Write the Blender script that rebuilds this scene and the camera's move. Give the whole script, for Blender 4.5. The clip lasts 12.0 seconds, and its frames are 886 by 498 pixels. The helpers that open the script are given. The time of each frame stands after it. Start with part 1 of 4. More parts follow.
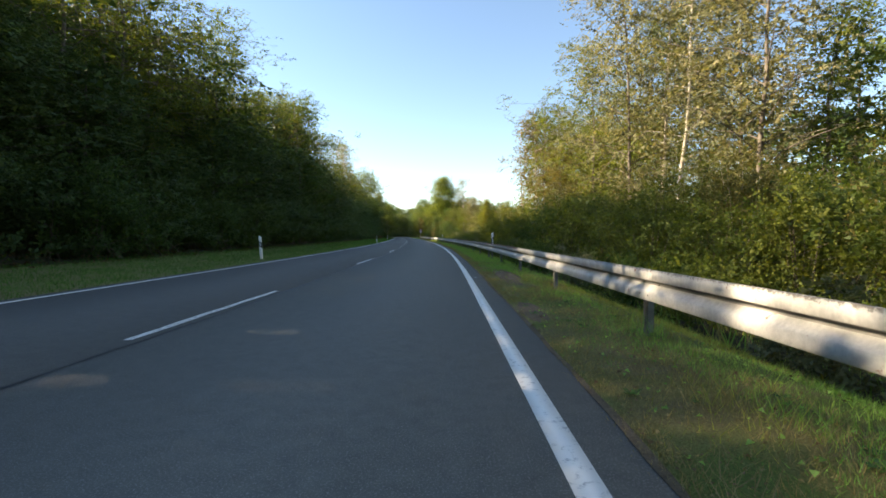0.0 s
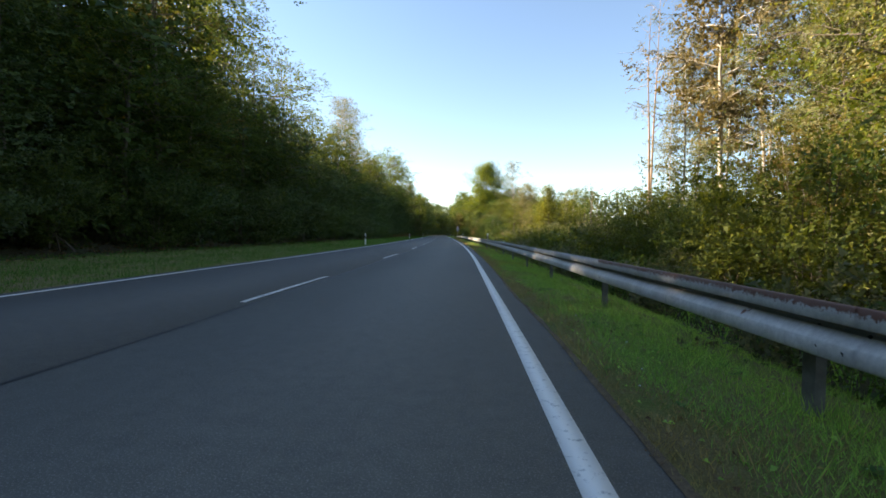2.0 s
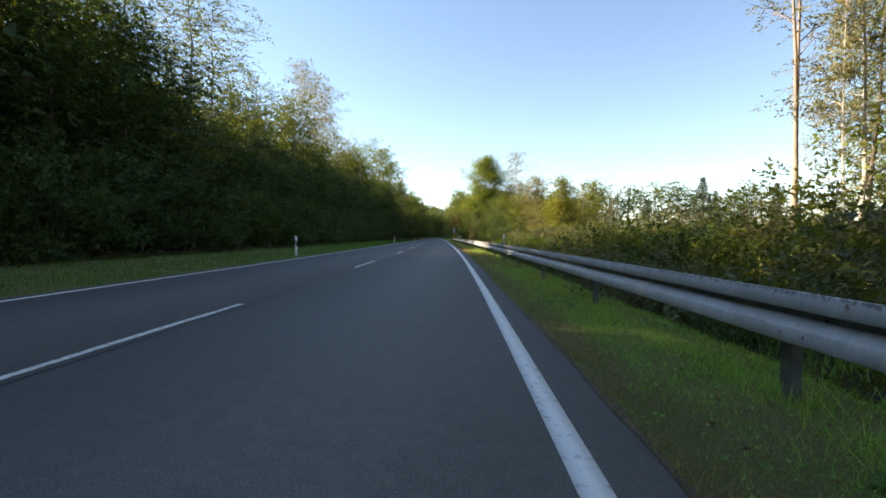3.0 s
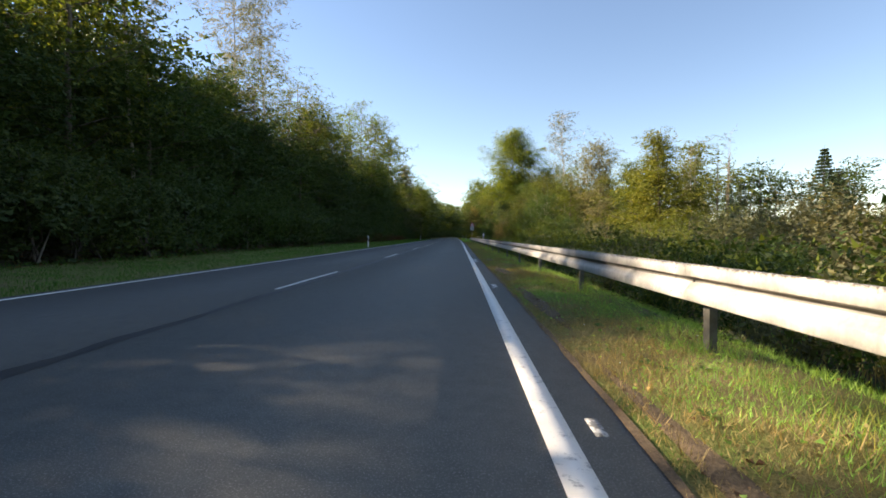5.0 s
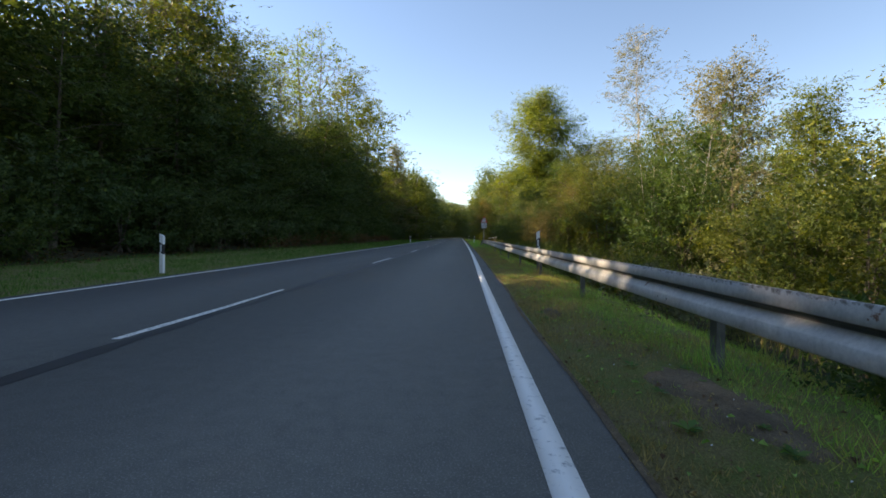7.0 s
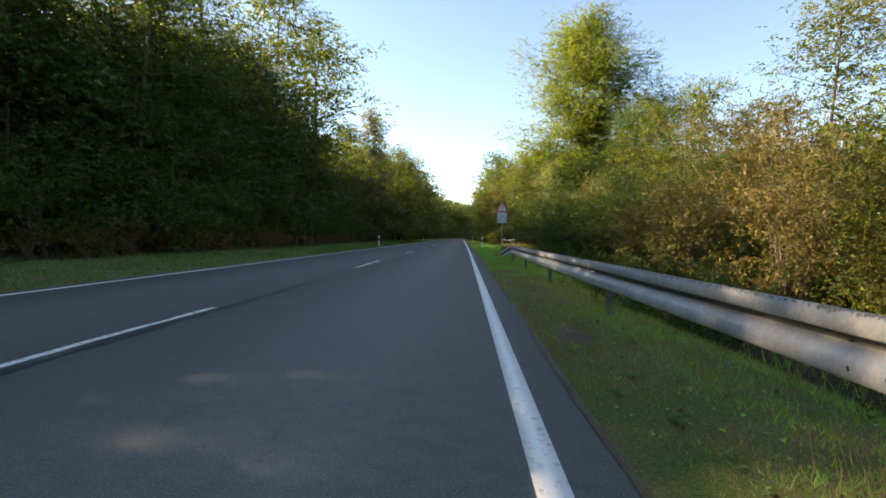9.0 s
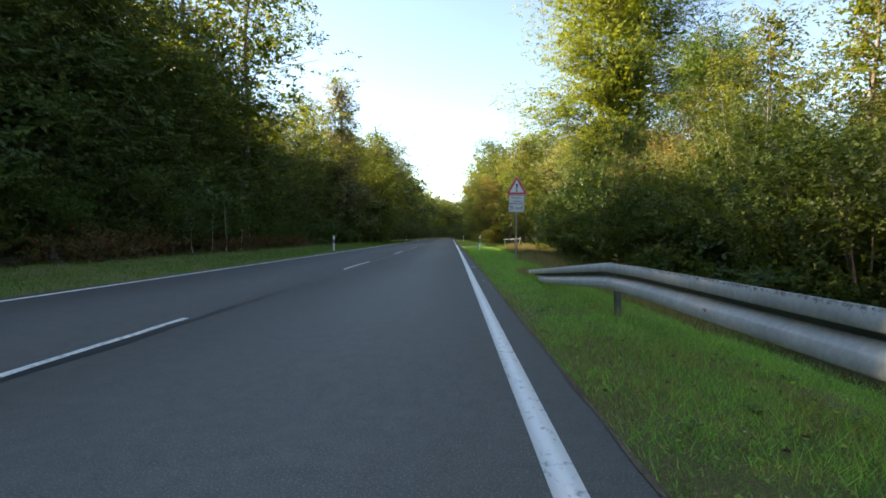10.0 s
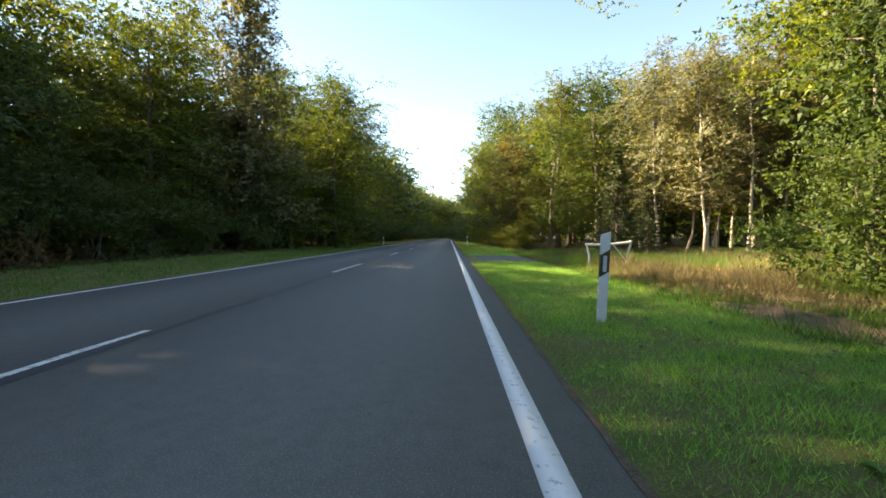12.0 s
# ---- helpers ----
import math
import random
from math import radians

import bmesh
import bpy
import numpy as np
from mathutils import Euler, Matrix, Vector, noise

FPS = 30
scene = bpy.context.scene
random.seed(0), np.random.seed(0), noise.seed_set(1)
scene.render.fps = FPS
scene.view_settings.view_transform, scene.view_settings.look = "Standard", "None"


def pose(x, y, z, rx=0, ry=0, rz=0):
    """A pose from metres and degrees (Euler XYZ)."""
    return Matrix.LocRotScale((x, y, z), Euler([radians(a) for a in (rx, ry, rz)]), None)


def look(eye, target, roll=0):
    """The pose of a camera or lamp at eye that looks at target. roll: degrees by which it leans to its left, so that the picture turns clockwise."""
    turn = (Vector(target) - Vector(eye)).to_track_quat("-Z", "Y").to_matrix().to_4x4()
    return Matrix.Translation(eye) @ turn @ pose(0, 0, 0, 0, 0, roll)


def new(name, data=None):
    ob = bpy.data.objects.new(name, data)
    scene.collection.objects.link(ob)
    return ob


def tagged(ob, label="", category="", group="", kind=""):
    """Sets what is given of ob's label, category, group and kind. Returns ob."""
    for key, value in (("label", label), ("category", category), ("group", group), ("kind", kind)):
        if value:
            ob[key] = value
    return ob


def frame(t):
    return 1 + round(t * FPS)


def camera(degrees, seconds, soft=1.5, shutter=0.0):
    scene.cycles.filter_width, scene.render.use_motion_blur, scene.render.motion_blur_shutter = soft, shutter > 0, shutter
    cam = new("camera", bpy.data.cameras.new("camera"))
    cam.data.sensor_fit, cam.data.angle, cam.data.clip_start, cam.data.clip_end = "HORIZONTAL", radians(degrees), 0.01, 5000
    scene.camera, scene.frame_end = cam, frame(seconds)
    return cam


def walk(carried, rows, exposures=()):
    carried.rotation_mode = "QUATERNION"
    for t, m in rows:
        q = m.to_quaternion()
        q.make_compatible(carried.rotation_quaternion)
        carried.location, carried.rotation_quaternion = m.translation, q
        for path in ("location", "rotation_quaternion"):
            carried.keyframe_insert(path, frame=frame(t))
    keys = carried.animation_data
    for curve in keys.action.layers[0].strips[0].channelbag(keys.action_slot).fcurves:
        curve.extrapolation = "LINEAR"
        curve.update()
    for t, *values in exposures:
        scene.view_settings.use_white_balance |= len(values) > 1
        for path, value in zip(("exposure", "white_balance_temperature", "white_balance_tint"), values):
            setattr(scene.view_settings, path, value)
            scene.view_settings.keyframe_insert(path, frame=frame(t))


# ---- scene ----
cam = camera(87.5, 12.0, soft=1.7)
EXPOSURES = ((0.0, 2.22, 7550, 10), (3.0, 2.15, 7550, 13), (5.0, 1.87, 7400, 15), (5.5, 1.76, 7250, 13), (6.0, 1.54, 7100, 13), (6.5, 1.8, 7400, 14), (7.0, 1.96, 7600, 15), (9.0, 2.46, 8200, 13), (10.5, 2.84, 8450, 13), (12.0, 2.76, 8200, 12))
# seconds, x, y, z, yaw, pitch, roll
ROWS = [
    (0.0, -0.000, 0.000, 1.008, -0.84, -1.66, -0.13),
    (0.5, 0.312, 8.359, 0.970, 1.01, -1.83, 0.92),
    (1.0, 0.326, 17.140, 1.008, 1.61, -1.78, 0.76),
    (1.5, 0.301, 25.443, 0.994, 1.55, -1.49, 0.15),
    (2.0, 0.160, 34.016, 1.007, 4.27, -1.86, 0.81),
    (2.5, -0.185, 41.863, 0.975, 3.61, -1.68, -0.32),
    (3.0, -0.359, 49.828, 0.982, 3.92, -1.54, 0.16),
    (5.0, -1.898, 80.479, 0.913, 6.08, -1.60, -0.37),
    (5.5, -2.205, 87.464, 0.914, 4.45, -1.64, -1.00),
    (6.0, -2.512, 94.479, 0.892, 3.33, -1.45, -0.73),
    (6.5, -3.145, 100.878, 0.955, 7.21, -1.49, 0.49),
    (7.0, -3.843, 108.274, 0.972, 6.77, -1.60, 0.15),
    (9.0, -5.679, 134.546, 0.971, 7.05, -1.53, 0.77),
    (9.5, -6.301, 140.742, 0.981, 6.49, -1.52, -0.44),
    (10.0, -6.722, 146.972, 0.985, 5.72, -1.64, -0.05),
    (10.5, -7.077, 153.138, 0.969, 6.58, -1.64, 0.58),
    (11.0, -7.570, 159.380, 0.949, 6.96, -1.38, 0.22),
    (11.5, -8.194, 165.349, 0.983, 7.35, -1.46, 0.01),
    (12.0, -8.628, 171.573, 0.974, 5.51, -1.54, -0.48),
]
walk(cam, [(t, pose(x, y, z, 90 + pitch, 0, yaw) @ pose(0, 0, 0, 0, 0, roll)) for t, x, y, z, yaw, pitch, roll in ROWS], EXPOSURES)
ROAD_W = 7.29          # between the two edge lines
SUN_EL, SUN_AZ = 26.8, -80.0   # degrees; azimuth clockwise from ahead (+y)

# ---- world and sun ----
world = bpy.data.worlds.new("sky")
scene.world = world
world.use_nodes = True
wn = world.node_tree.nodes
sky = wn.new("ShaderNodeTexSky")
sky.sky_type, sky.sun_disc = "NISHITA", False
sky.sun_elevation, sky.sun_rotation = radians(SUN_EL), radians(SUN_AZ)
sky.air_density, sky.dust_density, sky.ozone_density = 1.0, 0.0, 3.0
wn["Background"].inputs["Strength"].default_value = 0.072
world.node_tree.links.new(sky.outputs["Color"], wn["Background"].inputs["Color"])
sun_data = bpy.data.lights.new("sun", "SUN")
sun_data.energy, sun_data.angle, sun_data.color = 5.0, radians(0.7), (1.0, 0.89, 0.72)
sun = new("sun", sun_data)
sd = Vector((math.sin(radians(SUN_AZ)) * math.cos(radians(SUN_EL)), math.cos(radians(SUN_AZ)) * math.cos(radians(SUN_EL)), math.sin(radians(SUN_EL))))
sun.matrix_basis = look(sd * 300, (0, 0, 0))

# ---- materials ----
def mat(name, rough=0.7, metal=0.0):
    m = bpy.data.materials.new(name)
    m.use_nodes = True
    b = m.node_tree.nodes["Principled BSDF"]
    b.inputs["Roughness"].default_value, b.inputs["Metallic"].default_value = rough, metal
    return m, m.node_tree.nodes, m.node_tree.links, b


def ramp(n, stops):
    r = n.new("ShaderNodeValToRGB")
    el = r.color_ramp.elements
    while len(el) < len(stops):
        el.new(0.5)
    for e, (p, c) in zip(el, stops):
        e.position, e.color = p, (*c, 1)
    return r


def noise_tex(n, l, scale, detail=4.0, rough=0.6, stretch=None, src="Object"):
    co = n.new("ShaderNodeTexCoord")
    t = n.new("ShaderNodeTexNoise")
    t.inputs["Scale"].default_value, t.inputs["Detail"].default_value, t.inputs["Roughness"].default_value = scale, detail, rough
    if stretch:
        mp = n.new("ShaderNodeMapping")
        mp.inputs["Scale"].default_value = stretch
        l.new(co.outputs[src], mp.inputs["Vector"])
        l.new(mp.outputs["Vector"], t.inputs["Vector"])
    else:
        l.new(co.outputs[src], t.inputs["Vector"])
    return t


def mix(n, l, fac, a, b, mode="MIX"):
    m = n.new("ShaderNodeMix")
    m.data_type, m.blend_type = "RGBA", mode
    for sock, val in ((m.inputs[0], fac), (m.inputs[6], a), (m.inputs[7], b)):
        if hasattr(val, "is_linked"):
            l.new(val, sock)
        elif isinstance(val, tuple):
            sock.default_value = (*val, 1)
        else:
            sock.default_value = val
    return m.outputs[2]


def bump(n, l, b, height, strength, dist):
    bp = n.new("ShaderNodeBump")
    bp.inputs["Strength"].default_value, bp.inputs["Distance"].default_value = strength, dist
    l.new(height, bp.inputs["Height"])
    l.new(bp.outputs["Normal"], b.inputs["Normal"])


def leaf_mat(name, dark, light, trans=0.38, glow=1.25):
    """Leaves: colour by leaf and by tree, half of the light going through."""
    m, n, l, b = mat(name, 0.55)
    geo, info = n.new("ShaderNodeNewGeometry"), n.new("ShaderNodeObjectInfo")
    r = ramp(n, [(0.0, dark), (0.75, light), (1.0, tuple(min(1, c * k) for c, k in zip(light, (1.4, 1.22, 1.0))))])
    l.new(geo.outputs["Random Per Island"], r.inputs["Fac"])
    hue = n.new("ShaderNodeHueSaturation")
    mr = n.new("ShaderNodeMapRange")
    mr.inputs["To Min"].default_value, mr.inputs["To Max"].default_value = 0.485, 0.515
    l.new(info.outputs["Random"], mr.inputs["Value"])
    l.new(mr.outputs["Result"], hue.inputs["Hue"])
    l.new(r.outputs["Color"], hue.inputs["Color"])
    l.new(hue.outputs["Color"], b.inputs["Base Color"])
    b.inputs["Specular IOR Level"].default_value = 0.2
    tr = n.new("ShaderNodeBsdfTranslucent")
    l.new(mix(n, l, 1.0, hue.outputs["Color"], (glow, glow * 0.92, glow * 0.5), "MULTIPLY"), tr.inputs["Color"])
    ms = n.new("ShaderNodeMixShader")
    ms.inputs[0].default_value = trans
    l.new(b.outputs[0], ms.inputs[1])
    l.new(tr.outputs[0], ms.inputs[2])
    l.new(ms.outputs[0], n["Material Output"].inputs["Surface"])
    return m


def bark_mat(name, a, b2, scale=6):
    m, n, l, b = mat(name, 0.9)
    t = noise_tex(n, l, scale, 6, 0.7, (1, 1, 0.25))
    r = ramp(n, [(0.3, a), (0.7, b2)])
    l.new(t.outputs["Fac"], r.inputs["Fac"])
    l.new(r.outputs["Color"], b.inputs["Base Color"])
    bump(n, l, b, t.outputs["Fac"], 0.8, 0.03)
    return m


def asphalt_mat(name, a, b2, stone):
    m, n, l, b = mat(name, 0.82)
    big, mid, fine = noise_tex(n, l, 0.35, 3, 0.6, (1, 0.25, 1)), noise_tex(n, l, 7, 5, 0.65), noise_tex(n, l, 95, 3, 0.8)
    r = ramp(n, [(0.3, a), (0.7, b2)])
    l.new(big.outputs["Fac"], r.inputs["Fac"])
    rm = ramp(n, [(0.3, (0.82, 0.82, 0.82)), (0.7, (1.14, 1.14, 1.13))])
    l.new(mid.outputs["Fac"], rm.inputs["Fac"])
    rs = ramp(n, [(0.54, (0, 0, 0)), (0.64, (1, 1, 1))])
    l.new(fine.outputs["Fac"], rs.inputs["Fac"])
    base = mix(n, l, 1.0, r.outputs["Color"], rm.outputs["Color"], "MULTIPLY")
    l.new(mix(n, l, rs.outputs["Color"], base, stone), b.inputs["Base Color"])
    bump(n, l, b, fine.outputs["Fac"], 0.6, 0.006)
    return m


def paint_mat(name, col, worn, amount=0.36):
    m, n, l, b = mat(name, 0.6)
    t = noise_tex(n, l, 14, 8, 0.75)
    r = ramp(n, [(amount - 0.05, worn), (amount + 0.05, col)])
    l.new(t.outputs["Fac"], r.inputs["Fac"])
    l.new(r.outputs["Color"], b.inputs["Base Color"])
    return m


def plain_mat(name, col, rough=0.5, metal=0.0, vary=0.25, scale=8):
    m, n, l, b = mat(name, rough, metal)
    t = noise_tex(n, l, scale, 5, 0.65)
    r = ramp(n, [(0.3, tuple(c * (1 - vary) for c in col)), (0.7, col)])
    l.new(t.outputs["Fac"], r.inputs["Fac"])
    l.new(r.outputs["Color"], b.inputs["Base Color"])
    return m


M_ASPHALT = asphalt_mat("asphalt", (0.099, 0.097, 0.084), (0.128, 0.125, 0.108), (0.25, 0.245, 0.22))
M_ASPHALT_L = asphalt_mat("asphalt_left", (0.075, 0.075, 0.070), (0.097, 0.096, 0.088), (0.19, 0.187, 0.172))
M_TAR = plain_mat("tar", (0.020, 0.021, 0.023), 0.55, vary=0.4)
M_PAINT = paint_mat("road_paint", (0.80, 0.775, 0.715), (0.34, 0.335, 0.31), 0.40)
M_PAINT_D = paint_mat("worn_dash_paint", (0.75, 0.73, 0.67), (0.16, 0.157, 0.148), 0.44)
M_PAINT_OLD = paint_mat("worn_road_paint", (0.60, 0.60, 0.58), (0.13, 0.13, 0.13), 0.52)
M_WHITE = plain_mat("white_plastic", (0.8, 0.8, 0.78), 0.4, vary=0.12)
M_YELLOW = plain_mat("yellow_petal", (0.70, 0.48, 0.03), 0.7)
M_BLACK = plain_mat("black_plastic", (0.02, 0.02, 0.022), 0.4)
M_REFLECT = plain_mat("reflector", (0.62, 0.63, 0.64), 0.25, vary=0.1)
M_POST = plain_mat("post_steel", (0.22, 0.21, 0.19), 0.6, 0.4, 0.5, 9)
M_RED = plain_mat("red_sheet", (0.55, 0.025, 0.035), 0.4, vary=0.15)
M_SIGN = plain_mat("white_sheet", (0.66, 0.66, 0.67), 0.4, vary=0.15)
M_INK = plain_mat("black_sheet", (0.03, 0.03, 0.032), 0.5)
M_GALV = plain_mat("galvanised_tube", (0.42, 0.43, 0.44), 0.45, 0.6, 0.3, 6)
M_BARK = bark_mat("bark", (0.06, 0.045, 0.035), (0.16, 0.13, 0.10))
M_BIRCH = bark_mat("pale_bark", (0.22, 0.18, 0.13), (0.55, 0.49, 0.40), 4)
M_BARK_W = bark_mat("warm_bark", (0.17, 0.11, 0.075), (0.34, 0.25, 0.18), 4)
M_LEAF = leaf_mat("leaf_green", (0.030, 0.058, 0.014), (0.075, 0.118, 0.026), 0.42, 1.3)
M_LEAF_Y = leaf_mat("leaf_yellow_green", (0.050, 0.076, 0.014), (0.122, 0.148, 0.025), 0.43, 1.3)
M_LEAF_L = leaf_mat("leaf_bright", (0.062, 0.104, 0.012), (0.150, 0.196, 0.024), 0.45, 1.4)
M_LEAF_O = leaf_mat("leaf_autumn", (0.075, 0.074, 0.024), (0.165, 0.142, 0.045))
M_LEAF_G = leaf_mat("leaf_golden", (0.078, 0.096, 0.014), (0.172, 0.186, 0.026))
M_LEAF_B = leaf_mat("leaf_brown", (0.070, 0.062, 0.028), (0.155, 0.130, 0.062))
M_LEAF_P = leaf_mat("leaf_pale", (0.085, 0.095, 0.045), (0.19, 0.19, 0.10))
M_LEAF_D = leaf_mat("leaf_dark", (0.030, 0.055, 0.018), (0.068, 0.105, 0.030), 0.36)
M_NEEDLE = leaf_mat("needle", (0.036, 0.058, 0.030), (0.085, 0.118, 0.058), 0.25)
M_FERN = leaf_mat("fern", (0.085, 0.045, 0.022), (0.16, 0.09, 0.04), 0.3)
M_GRASS = leaf_mat("grass_blade", (0.140, 0.310, 0.060), (0.320, 0.560, 0.138), 0.5)
M_GRASS_D = leaf_mat("mown_grass", (0.175, 0.225, 0.046), (0.400, 0.440, 0.105), 0.4)
# darker copy of the grass green, the forest edge's shade put into its colour
M_GRASS_SHADED = leaf_mat("shade_darkened_grass", (0.050, 0.130, 0.020), (0.108, 0.220, 0.040), 0.4)
M_WEED = leaf_mat("weed_leaf", (0.060, 0.115, 0.028), (0.120, 0.210, 0.050), 0.35)
M_HEATH = leaf_mat("withered_plants", (0.080, 0.078, 0.036), (0.165, 0.148, 0.074), 0.35, 1.1)
M_STRAW = leaf_mat("dry_grass", (0.22, 0.165, 0.075), (0.40, 0.32, 0.15), 0.35, 1.1)


def steel_mat(name, rust, stain):
    """Weathered galvanised sheet, in part rusty along its upper edge."""
    m, n, l, b = mat(name, 0.6, 0.15)
    t1, t2 = noise_tex(n, l, 2.2, 6, 0.7, (1, 1.6, 0.35)), noise_tex(n, l, 30, 5, 0.7)
    r = ramp(n, [(0.3, (0.45, 0.43, 0.395)), (0.7, (0.68, 0.655, 0.61))])
    l.new(t1.outputs["Fac"], r.inputs["Fac"])
    r2 = ramp(n, [(0.3, (0.75, 0.75, 0.75)), (0.65, (1.05, 1.05, 1.05))])
    l.new(t2.outputs["Fac"], r2.inputs["Fac"])
    col = mix(n, l, 1.0, r.outputs["Color"], r2.outputs["Color"], "MULTIPLY")
    co, sx = n.new("ShaderNodeTexCoord"), n.new("ShaderNodeSeparateXYZ")
    l.new(co.outputs["Object"], sx.inputs["Vector"])
    ad = n.new("ShaderNodeMath")
    ad.operation = "MULTIPLY_ADD"
    ad.inputs[1].default_value, ad.inputs[2].default_value = 0.14, -0.07
    l.new(t2.outputs["Fac"], ad.inputs[0])
    sm = n.new("ShaderNodeMath")
    sm.operation = "ADD"
    l.new(ad.outputs[0], sm.inputs[0])
    l.new(sx.outputs["Z"], sm.inputs[1])
    mr = n.new("ShaderNodeMapRange")
    mr.inputs["From Min"].default_value, mr.inputs["From Max"].default_value = rust - 0.012, rust + 0.012
    l.new(sm.outputs[0], mr.inputs["Value"])
    t3 = noise_tex(n, l, 7, 4, 0.6)
    spot = ramp(n, [(0.685, (0, 0, 0)), (0.72, (1, 1, 1))])
    l.new(t3.outputs["Fac"], spot.inputs["Fac"])
    col = mix(n, l, spot.outputs["Color"], col, (0.20, 0.085, 0.05))
    l.new(mix(n, l, mr.outputs["Result"], col, stain), b.inputs["Base Color"])
    inv = n.new("ShaderNodeMapRange")
    inv.inputs["To Min"].default_value, inv.inputs["To Max"].default_value = 0.15, 0.0
    l.new(mr.outputs["Result"], inv.inputs["Value"])
    l.new(inv.outputs["Result"], b.inputs["Metallic"])
    rr = n.new("ShaderNodeMapRange")
    rr.inputs["To Min"].default_value, rr.inputs["To Max"].default_value = 0.45, 0.75
    l.new(t2.outputs["Fac"], rr.inputs["Value"])
    l.new(rr.outputs["Result"], b.inputs["Roughness"])
    return m


# beam recess: shade under the upper wave painted into the colour, with grime
M_GRIME_SHADE = plain_mat("grimy_shaded_steel", (0.20, 0.18, 0.15), 0.7, 0.1, 0.5, 5)
M_RECESS_SHADE = plain_mat("shaded_recess_steel", (0.30, 0.285, 0.26), 0.6, 0.2, 0.4, 5)
M_STEEL, M_STEEL_RUST = steel_mat("barrier_steel", 0.664, (0.13, 0.115, 0.095)), steel_mat("rusty_barrier_steel", 0.634, (0.135, 0.050, 0.028))


def ground_mat(name, c1, c2, c3, grain=25):
    m, n, l, b = mat(name, 0.95)
    b.inputs["Specular IOR Level"].default_value = 0.1
    t1, t2 = noise_tex(n, l, 0.9, 6, 0.65), noise_tex(n, l, grain, 6, 0.7)
    r1 = ramp(n, [(0.38, c1), (0.54, c2), (0.68, c3)])
    l.new(t1.outputs["Fac"], r1.inputs["Fac"])
    r2 = ramp(n, [(0.3, (0.45, 0.45, 0.45)), (0.7, (1.3, 1.3, 1.3))])
    l.new(t2.outputs["Fac"], r2.inputs["Fac"])
    l.new(mix(n, l, 1.0, r1.outputs["Color"], r2.outputs["Color"], "MULTIPLY"), b.inputs["Base Color"])
    bump(n, l, b, t2.outputs["Fac"], 0.9, 0.05)
    return m


M_GROUND = ground_mat("forest_floor", (0.060, 0.070, 0.026), (0.085, 0.070, 0.040), (0.105, 0.078, 0.048))
M_TURF = ground_mat("verge_turf", (0.180, 0.240, 0.062), (0.265, 0.240, 0.095), (0.300, 0.220, 0.128), 70)


def soil_mat(name, a, b2):
    m, n, l, b = mat(name, 0.95)
    t1, t2 = noise_tex(n, l, 3, 6, 0.7), noise_tex(n, l, 45, 5, 0.75)
    r1 = ramp(n, [(0.35, a), (0.65, b2)])
    l.new(t1.outputs["Fac"], r1.inputs["Fac"])
    r2 = ramp(n, [(0.3, (0.55, 0.55, 0.55)), (0.7, (1.4, 1.38, 1.35))])
    l.new(t2.outputs["Fac"], r2.inputs["Fac"])
    l.new(mix(n, l, 1.0, r1.outputs["Color"], r2.outputs["Color"], "MULTIPLY"), b.inputs["Base Color"])
    bump(n, l, b, t2.outputs["Fac"], 1.0, 0.03)
    return m


M_SOIL, M_SAND = soil_mat("bare_soil", (0.110, 0.076, 0.042), (0.215, 0.152, 0.088)), soil_mat("sandy_soil", (0.19, 0.120, 0.065), (0.32, 0.210, 0.115))

# ---- the line of the road ----
_ys = np.arange(-400.0, 3001.0, 1.0)
HEAD_Y = (-60, -10, 0, 10, 20, 30, 40, 50, 60, 75, 90, 105, 120, 140, 160, 180, 210, 270, 320, 360, 420, 600)
HEAD = (0.0235, 0.022, 0.02, 0.0168, 0.001, -0.0155, -0.0342, -0.0363, -0.0502, -0.0627, -0.0713, -0.0737, -0.0695, -0.0768, -0.0786, -0.0822, -0.0827, -0.083, -0.035, 0.11, 0.34, 0.5)
_head = np.interp(_ys, HEAD_Y, HEAD)
_ex = np.cumsum(_head) - 0.5 * _head
_ex = _ex - np.interp(0, _ys, _ex) + 0.57


def at(y, off, z=0.0):
    """The place off metres right of the right edge line, y metres along."""
    y, off = np.asarray(y, float), np.asarray(off, float)
    h = np.interp(y, _ys, _head)
    k = off / np.sqrt(1 + h * h)
    return np.stack([np.interp(y, _ys, _ex) + k, y - k * h, np.broadcast_to(z, np.broadcast(y, off).shape)], -1)


# the lie of the land across the road: offset from the right edge line, height
CROSS = ((-2000, 60.0), (-400, 40.0), (-60, 5.0), (-22, 1.0), (-15, 0.35), (-13, 0.12), (-11, 0.0), (-8.3, -0.02), (-7.62, -0.02), (-7.4, -0.12), (0.1, -0.12), (0.36, -0.02), (0.7, 0.0), (1.4, -0.02), (2.0, -0.08), (3.2, -0.5), (6, -0.9), (10, -1.0), (40, -0.8), (120, 5.0), (400, 34.0), (2000, 60.0))


def land(y, off):
    """Height of the ground; past the barrier's end the bank on the right levels out."""
    z = np.interp(off, [c[0] for c in CROSS], [c[1] for c in CROSS])
    y = np.asarray(y, float)
    k = np.clip((y - 145) / 25, 0, 1)
    return np.where(np.asarray(off) > 0.7, z * (1 - 0.85 * k), z) + np.clip((y - 430) / 340, 0, 1) * 12


